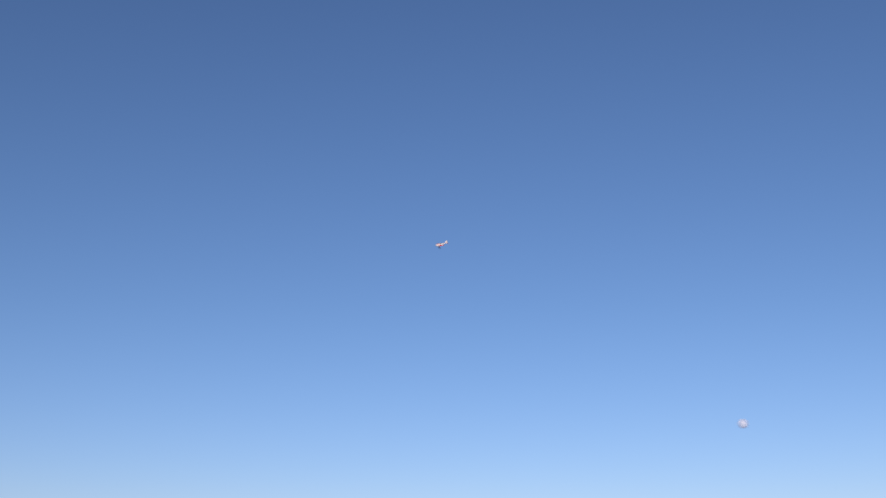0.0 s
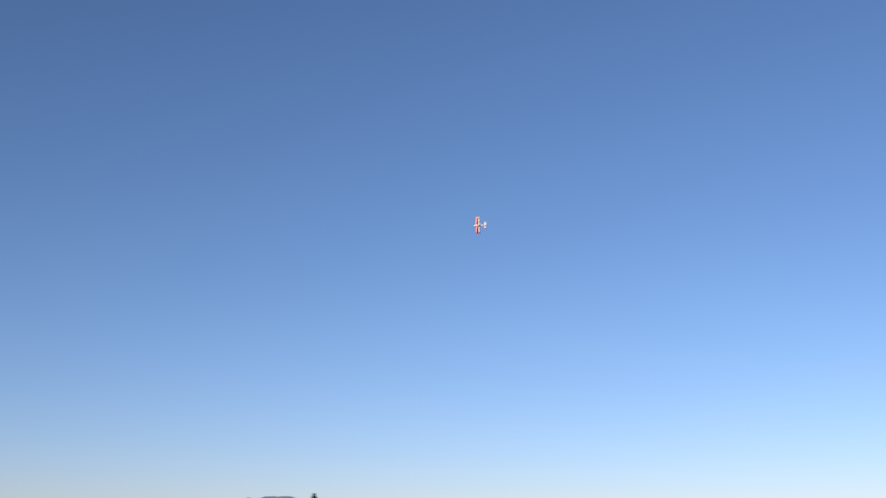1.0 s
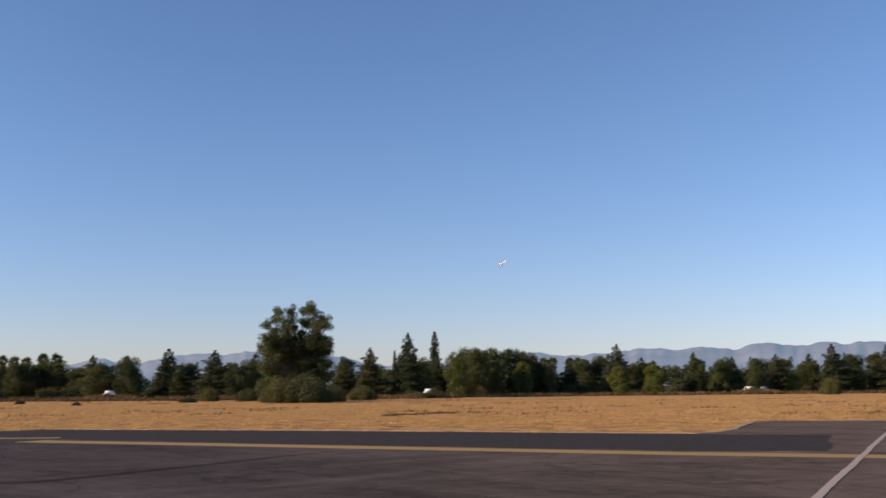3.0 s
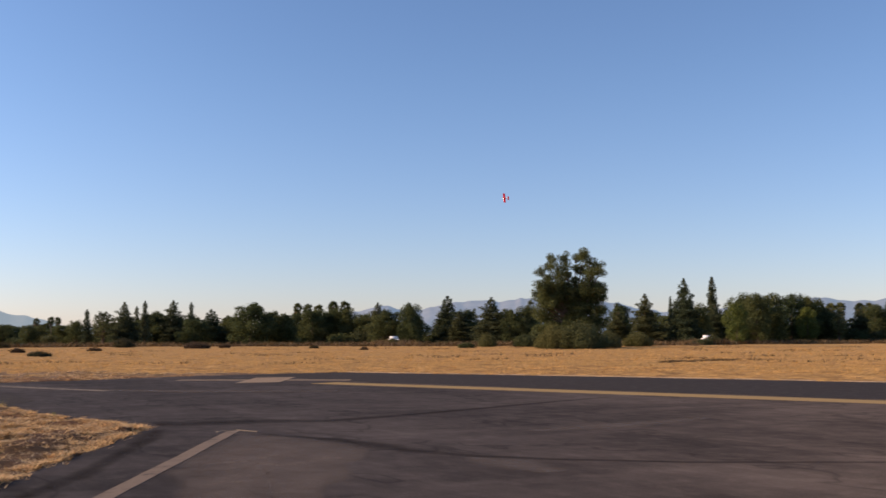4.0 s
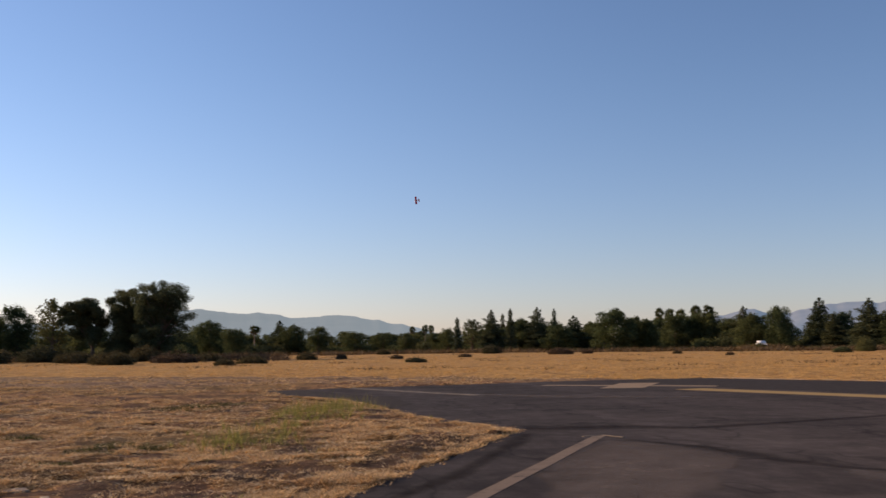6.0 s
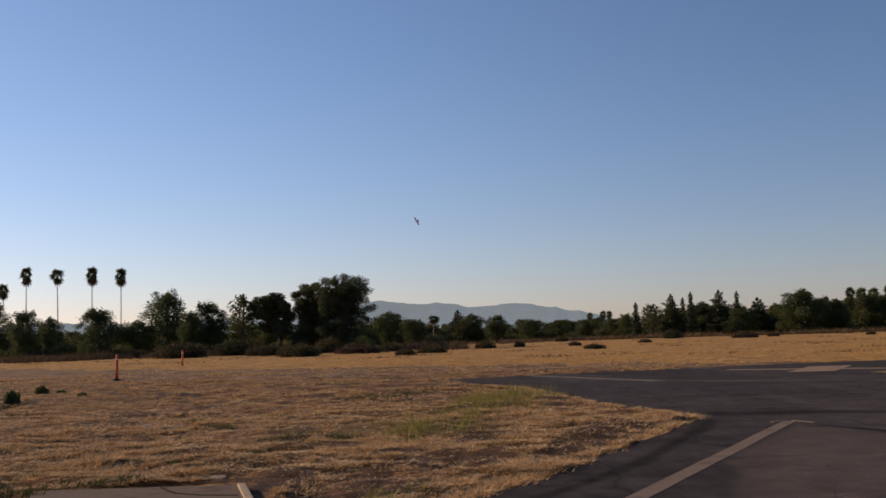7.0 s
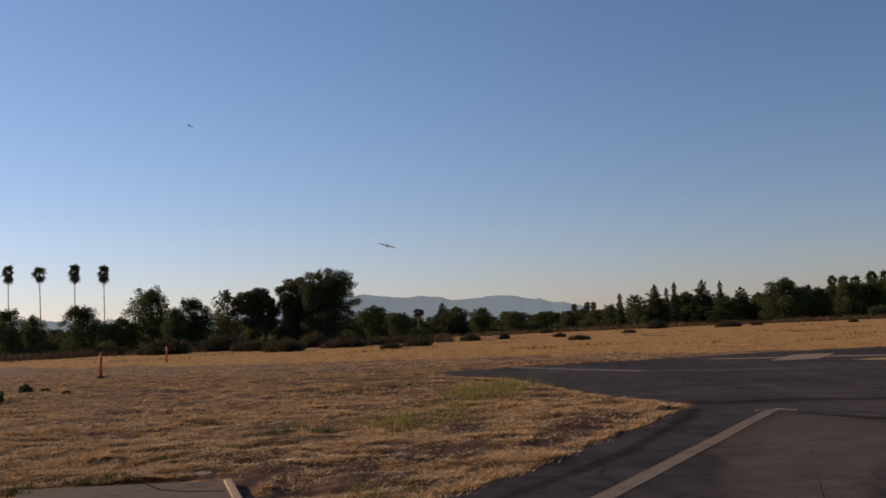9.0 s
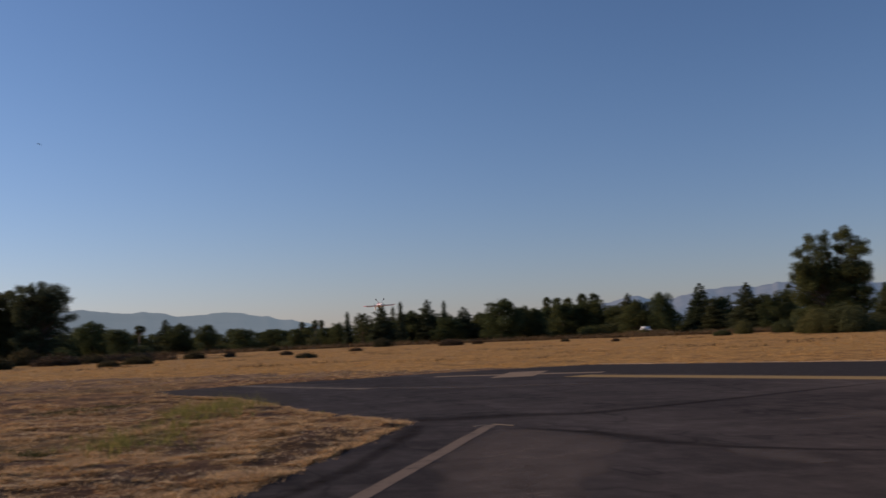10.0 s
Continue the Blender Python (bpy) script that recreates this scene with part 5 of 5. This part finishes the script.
def model_plane():
    root = new("model_airplane")
    # fuselage: rounded box sections from nose to tail
    bm = bmesh.new()
    rings = []
    for y, w, lo, hi in ((0.46, 0.045, -0.045, 0.045), (0.43, 0.065, -0.07, 0.065), (0.28, 0.075, -0.09, 0.075), (0.10, 0.075, -0.095, 0.085), (-0.15, 0.065, -0.08, 0.075), (-0.40, 0.04, -0.04, 0.055), (-0.68, 0.016, -0.005, 0.04)):
        rings.append([(math.copysign(abs(math.cos(a)) ** 0.6, math.cos(a)) * w, y, (hi + lo) / 2 + math.copysign(abs(math.sin(a)) ** 0.6, math.sin(a)) * (hi - lo) / 2) for a in np.linspace(0, 2 * math.pi, 16, endpoint=False)])
    loft(bm, rings)
    for f in bm.faces:
        c = f.calc_center_median()
        f.material_index = 1 if c.z < -0.045 and c.y < 0.30 else 0
    part("fuselage", bm, [PLANE_WHITE, PLANE_RED], root, "white fuselage with a red belly")
    bm = wing_mesh([(-0.80, 0.38, 0.10, 0.0), (-0.77, 0.42, 0.10, 0.0), (0.77, 0.42, 0.10, 0.0), (0.80, 0.38, 0.10, 0.0)], 0.055)
    wing = part("wing", bm, [PLANE_WHITE, PLANE_RED], root, "white wing with a red underside")
    for s in (-1, 1):
        bm = wing_mesh([(s * 0.68, 0.428, 0.10, 0.0), (s * 0.77, 0.428, 0.10, 0.0), (s * 0.808, 0.388, 0.10, 0.0)], 0.058)
        part("wing_tip", bm, [PLANE_RED if s < 0 else PLANE_WHITE, PLANE_RED], wing, "red wing tip" if s < 0 else "white wing tip")
        bm = bmesh.new()
        loft(bm, [[(x, 0.262, 0.030), (x, 0.262, 0.046), (x, 0.12, 0.0535), (x, 0.12, 0.040)] for x in (s * 0.09, s * 0.70)])
        part("stripe", bm, PLANE_RED, wing, "red stripe along the wing")
        bm = bmesh.new()
        box(bm, (0.56, 0.006, 0.012), (s * 0.42, -0.02, 0.030), 0.002)
        part("aileron_hinge", bm, PLANE_DARK, wing)
    bm = wing_mesh([(-0.32, 0.20, -0.60, 0.03), (-0.29, 0.25, -0.60, 0.03), (0.29, 0.25, -0.60, 0.03), (0.32, 0.20, -0.60, 0.03)], 0.03)
    tail = part("tailplane", bm, [PLANE_WHITE, PLANE_RED], root, "white tailplane, red below")
    for s in (-1, 1):
        bm = wing_mesh([(s * 0.25, 0.256, -0.60, 0.03), (s * 0.326, 0.206, -0.60, 0.03)], 0.034)
        part("tailplane_tip", bm, [PLANE_RED if s < 0 else PLANE_WHITE, PLANE_RED], tail)
    bm = bmesh.new()
    loft(bm, [[(-0.008, y, z), (0.008, y, z), (0.006, y2, z), (-0.006, y2, z)] for y, y2, z in ((-0.48, -0.70, 0.03), (-0.55, -0.72, 0.16), (-0.60, -0.71, 0.235))])
    part("fin", bm, PLANE_WHITE, root, "white upright fin")
    bm = bmesh.new()
    loft(bm, [[(math.cos(a) * w, y, 0.065 + max(0, math.sin(a)) * h) for a in np.linspace(0, math.pi, 9)] for y, w, h in ((0.16, 0.02, 0.005), (0.08, 0.05, 0.06), (-0.04, 0.05, 0.065), (-0.16, 0.03, 0.02))])
    part("canopy", bm, PLANE_DARK, root, "dark canopy")
    bm = bmesh.new()
    loft(bm, [[(math.cos(a) * r, y, math.sin(a) * r) for a in np.linspace(0, 2 * math.pi, 14, endpoint=False)] for y, r in ((0.46, 0.036), (0.49, 0.03), (0.52, 0.008))])
    spinner = part("spinner", bm, PLANE_WHITE, root, "white spinner")
    bm = bmesh.new()
    box(bm, (0.34, 0.008, 0.026), (0, 0.478, 0), 0.003, 0)
    part("propeller", bm, PLANE_DARK, spinner, "dark propeller")
    for s in (-1, 1):
        bm = bmesh.new()
        loft(bm, [[(s * x - 0.004, 0.20 + w, z), (s * x + 0.004, 0.20 + w, z), (s * x + 0.004, 0.20 - w, z), (s * x - 0.004, 0.20 - w, z)] for x, w, z in ((0.03, 0.03, -0.085), (0.10, 0.025, -0.16), (0.20, 0.014, -0.29))])
        leg = part("landing_leg", bm, METAL, root, "bare metal landing gear leg")
        bm = bmesh.new()
        rod(bm, (s * 0.19, 0.20, -0.295), (s * 0.228, 0.20, -0.295), 0.05, sides=18)
        bmesh.ops.bevel(bm, geom=[e for e in bm.edges if len(e.link_faces) == 2 and e.calc_face_angle(0) > 1], offset=0.008, segments=2, affect="EDGES")
        part("wheel", bm, RUBBER, leg, "black wheel")
    bm = bmesh.new()
    rod(bm, (0, -0.66, 0.0), (0, -0.69, -0.07), 0.005)
    rod(bm, (-0.008, -0.69, -0.075), (0.008, -0.69, -0.075), 0.02, sides=12)
    part("tail_wheel", bm, RUBBER, root)
    return tagged(root, "red and white model airplane flying aerobatics", "model airplane")


def soaring_bird():
    root = new("bird")
    bm = bmesh.new()
    loft(bm, [[(math.cos(a) * r, y, math.sin(a) * r * 0.85) for a in np.linspace(0, 2 * math.pi, 12, endpoint=False)] for y, r in ((0.26, 0.015), (0.21, 0.04), (0.16, 0.045), (0.05, 0.075), (-0.10, 0.06), (-0.22, 0.025))])
    part("body", bm, BIRD_DARK, root)
    bm = bmesh.new()
    loft(bm, [[(s * w, y, z) for s, z in ((-1, 0.0), (1, 0.0), (1, 0.012), (-1, 0.012))] for y, w in ((-0.18, 0.03), (-0.30, 0.08), (-0.38, 0.10))])
    part("tail", bm, BIRD_DARK, root)
    for s in (-1, 1):
        bm = bmesh.new()
        loft(bm, [aerofoil(c, 0.06 * c, s * x, y, z) for x, c, y, z in ((0.04, 0.20, 0.04, 0.02), (0.22, 0.22, 0.05, 0.09), (0.40, 0.17, 0.0, 0.06), (0.56, 0.06, -0.06, -0.01))])
        part("wing", bm, BIRD_DARK, root)
    return tagged(root, "dark bird gliding high over the trees", "bird")


plane = model_plane()
bird = soaring_bird()


def motions():
    walk(plane, [
        (0, pose(93.89, -36.37, 34.00, -19.8, -24.0, -3.7)),
        (0.1, pose(95.51, -32.80, 33.07, -15.1, -24.0, -5.0)),
        (0.2, pose(96.82, -29.60, 32.24, -10.6, -23.0, -5.0)),
        (0.3, pose(97.85, -26.07, 32.17, -4.8, -20.0, -4.1)),
        (0.4, pose(95.48, -21.58, 31.13, -2.5, -7.9, -2.6)),
        (0.5, pose(96.30, -17.46, 31.20, 0.9, 9.3, 0.6)),
        (0.6, pose(96.87, -13.77, 31.29, -9.0, 79.4, -15.8)),
        (0.7, pose(100.61, -10.61, 32.48, 174.9, 57.1, 172.4)),
        (0.8, pose(100.86, -6.97, 32.71, -174.4, 1.5, 176.8)),
        (0.9, pose(101.18, -2.74, 32.31, -178.6, -40.9, 179.4)),
        (1, pose(101.35, 1.74, 31.82, -175.4, -68.9, 178.3)),
        (1.1, pose(97.97, 6.78, 30.07, -168.2, -71.5, 173.3)),
        (1.2, pose(94.55, 11.42, 28.46, -152.9, -73.8, 159.8)),
        (1.3, pose(94.14, 16.11, 27.46, -134.0, -70.5, 142.1)),
        (1.4, pose(93.58, 20.24, 26.59, -127.1, -68.4, 136.9)),
        (1.5, pose(92.77, 24.56, 25.72, -122.6, -66.9, 134.6)),
        (1.6, pose(91.67, 29.31, 24.62, -119.9, -61.8, 134.7)),
        (1.7, pose(93.32, 35.24, 24.08, -115.6, -58.5, 133.4)),
        (1.8, pose(95.20, 40.66, 23.31, -103.9, -63.5, 116.6)),
        (2, pose(96.36, 47.83, 22.30, -66.5, -75.5, 57.5)),
        (2.1, pose(102.56, 54.38, 22.67, -31.4, -48.9, 23.6)),
        (2.2, pose(109.70, 61.99, 23.01, -19.6, -37.6, 9.9)),
        (2.5, pose(108.58, 75.25, 19.93, -14.0, -33.5, 8.6)),
        (2.8, pose(106.91, 87.99, 18.04, -14.8, -32.3, 13.9)),
        (3, pose(107.00, 98.04, 18.19, -16.5, -28.4, 19.9)),
        (3.2, pose(106.85, 108.49, 19.97, -17.7, -22.1, 21.4)),
        (3.75, pose(101.94, 134.83, 23.30, 3.6, 45.7, 34.7)),
        (4.3, pose(94.10, 165.31, 25.54, 23.8, 70.2, 64.9)),
        (4.5, pose(91.21, 173.85, 26.52, 41.7, 74.9, 103.1)),
        (4.8, pose(82.31, 185.32, 28.08, 29.8, 78.2, 103.2)),
        (5, pose(77.47, 194.87, 29.47, 11.9, 79.6, 93.1)),
        (5.2, pose(72.55, 204.68, 30.73, -5.7, 79.8, 80.1)),
        (5.5, pose(60.30, 217.03, 31.44, -8.9, 82.5, 82.4)),
        (5.8, pose(46.66, 220.40, 31.16, -55.1, 81.6, 40.8)),
        (6, pose(37.98, 222.01, 31.54, -73.4, 82.8, 26.3)),
        (6.2, pose(29.31, 223.33, 31.46, -110.0, 79.3, -5.0)),
        (6.75, pose(10.10, 209.91, 25.87, -125.2, 65.1, 7.6)),
        (7.3, pose(-5.11, 179.53, 18.95, -164.9, 50.1, -3.9)),
        (7.5, pose(-7.12, 174.44, 17.24, -166.9, 41.8, -3.3)),
        (7.7, pose(-8.07, 169.65, 15.54, -171.4, 36.5, -3.2)),
        (8, pose(-9.06, 152.63, 13.64, -171.4, 36.8, 0.6)),
        (8.2, pose(-8.47, 138.75, 12.49, -173.1, 33.6, 2.1)),
        (8.4, pose(-6.61, 127.24, 11.74, -175.4, 27.3, 2.8)),
        (8.6, pose(-4.65, 117.49, 11.24, -175.5, 24.9, 1.7)),
        (8.8, pose(-2.70, 109.16, 10.48, -178.5, 23.1, 2.2)),
        (9, pose(-0.46, 95.57, 9.03, 178.6, 17.0, 1.7)),
        (9.2, pose(1.59, 89.99, 7.78, 178.9, 2.3, 1.9)),
        (9.4, pose(4.28, 82.65, 6.46, 179.2, -0.7, 3.2)),
        (9.5, pose(6.21, 80.37, 5.94, 179.2, -2.6, 5.1)),
        (9.6, pose(7.62, 72.10, 4.86, 179.3, -4.9, 6.4)),
        (9.7, pose(8.93, 67.81, 4.33, 179.3, -5.3, 5.8)),
        (9.8, pose(9.82, 61.74, 3.88, 179.3, -5.6, 5.2)),
        (9.9, pose(11.42, 57.05, 3.34, 179.3, -4.0, 4.7)),
        (10, pose(13.00, 54.21, 3.19, 179.3, -2.4, 5.7)),
    ])
    walk(bird, [
        (0, pose(-104.1, -81.2, 6.6, 8, 34, -24)),
        (2, pose(-85.9, -39.9, 10.2, 8, 34, -24)),
        (4, pose(-67.8, 1.5, 13.8, 8, 34, -24)),
        (6, pose(-49.6, 42.9, 17.3, 8, 34, -24)),
        (8, pose(-31.5, 84.3, 20.9, 8, 34, -24)),
        (8.3, pose(-30.3, 97.1, 22.8, 8, 34, -24)),
        (8.6, pose(-27.7, 113.0, 25.0, 8, 34, -24)),
        (9, pose(-25.1, 137.6, 28.6, 8, 34, -24)),
        (9.5, pose(-20.2, 174.7, 34.4, 8, 34, -24)),
        (9.6, pose(-18.7, 183.4, 35.7, 8, 34, -24)),
        (9.8, pose(-15.9, 198.1, 37.7, 8, 34, -24)),
        (9.9, pose(-14.0, 205.6, 38.7, 8, 34, -24)),
        (10, pose(-13.0, 212.9, 39.9, 8, 34, -24)),
    ])


motions()
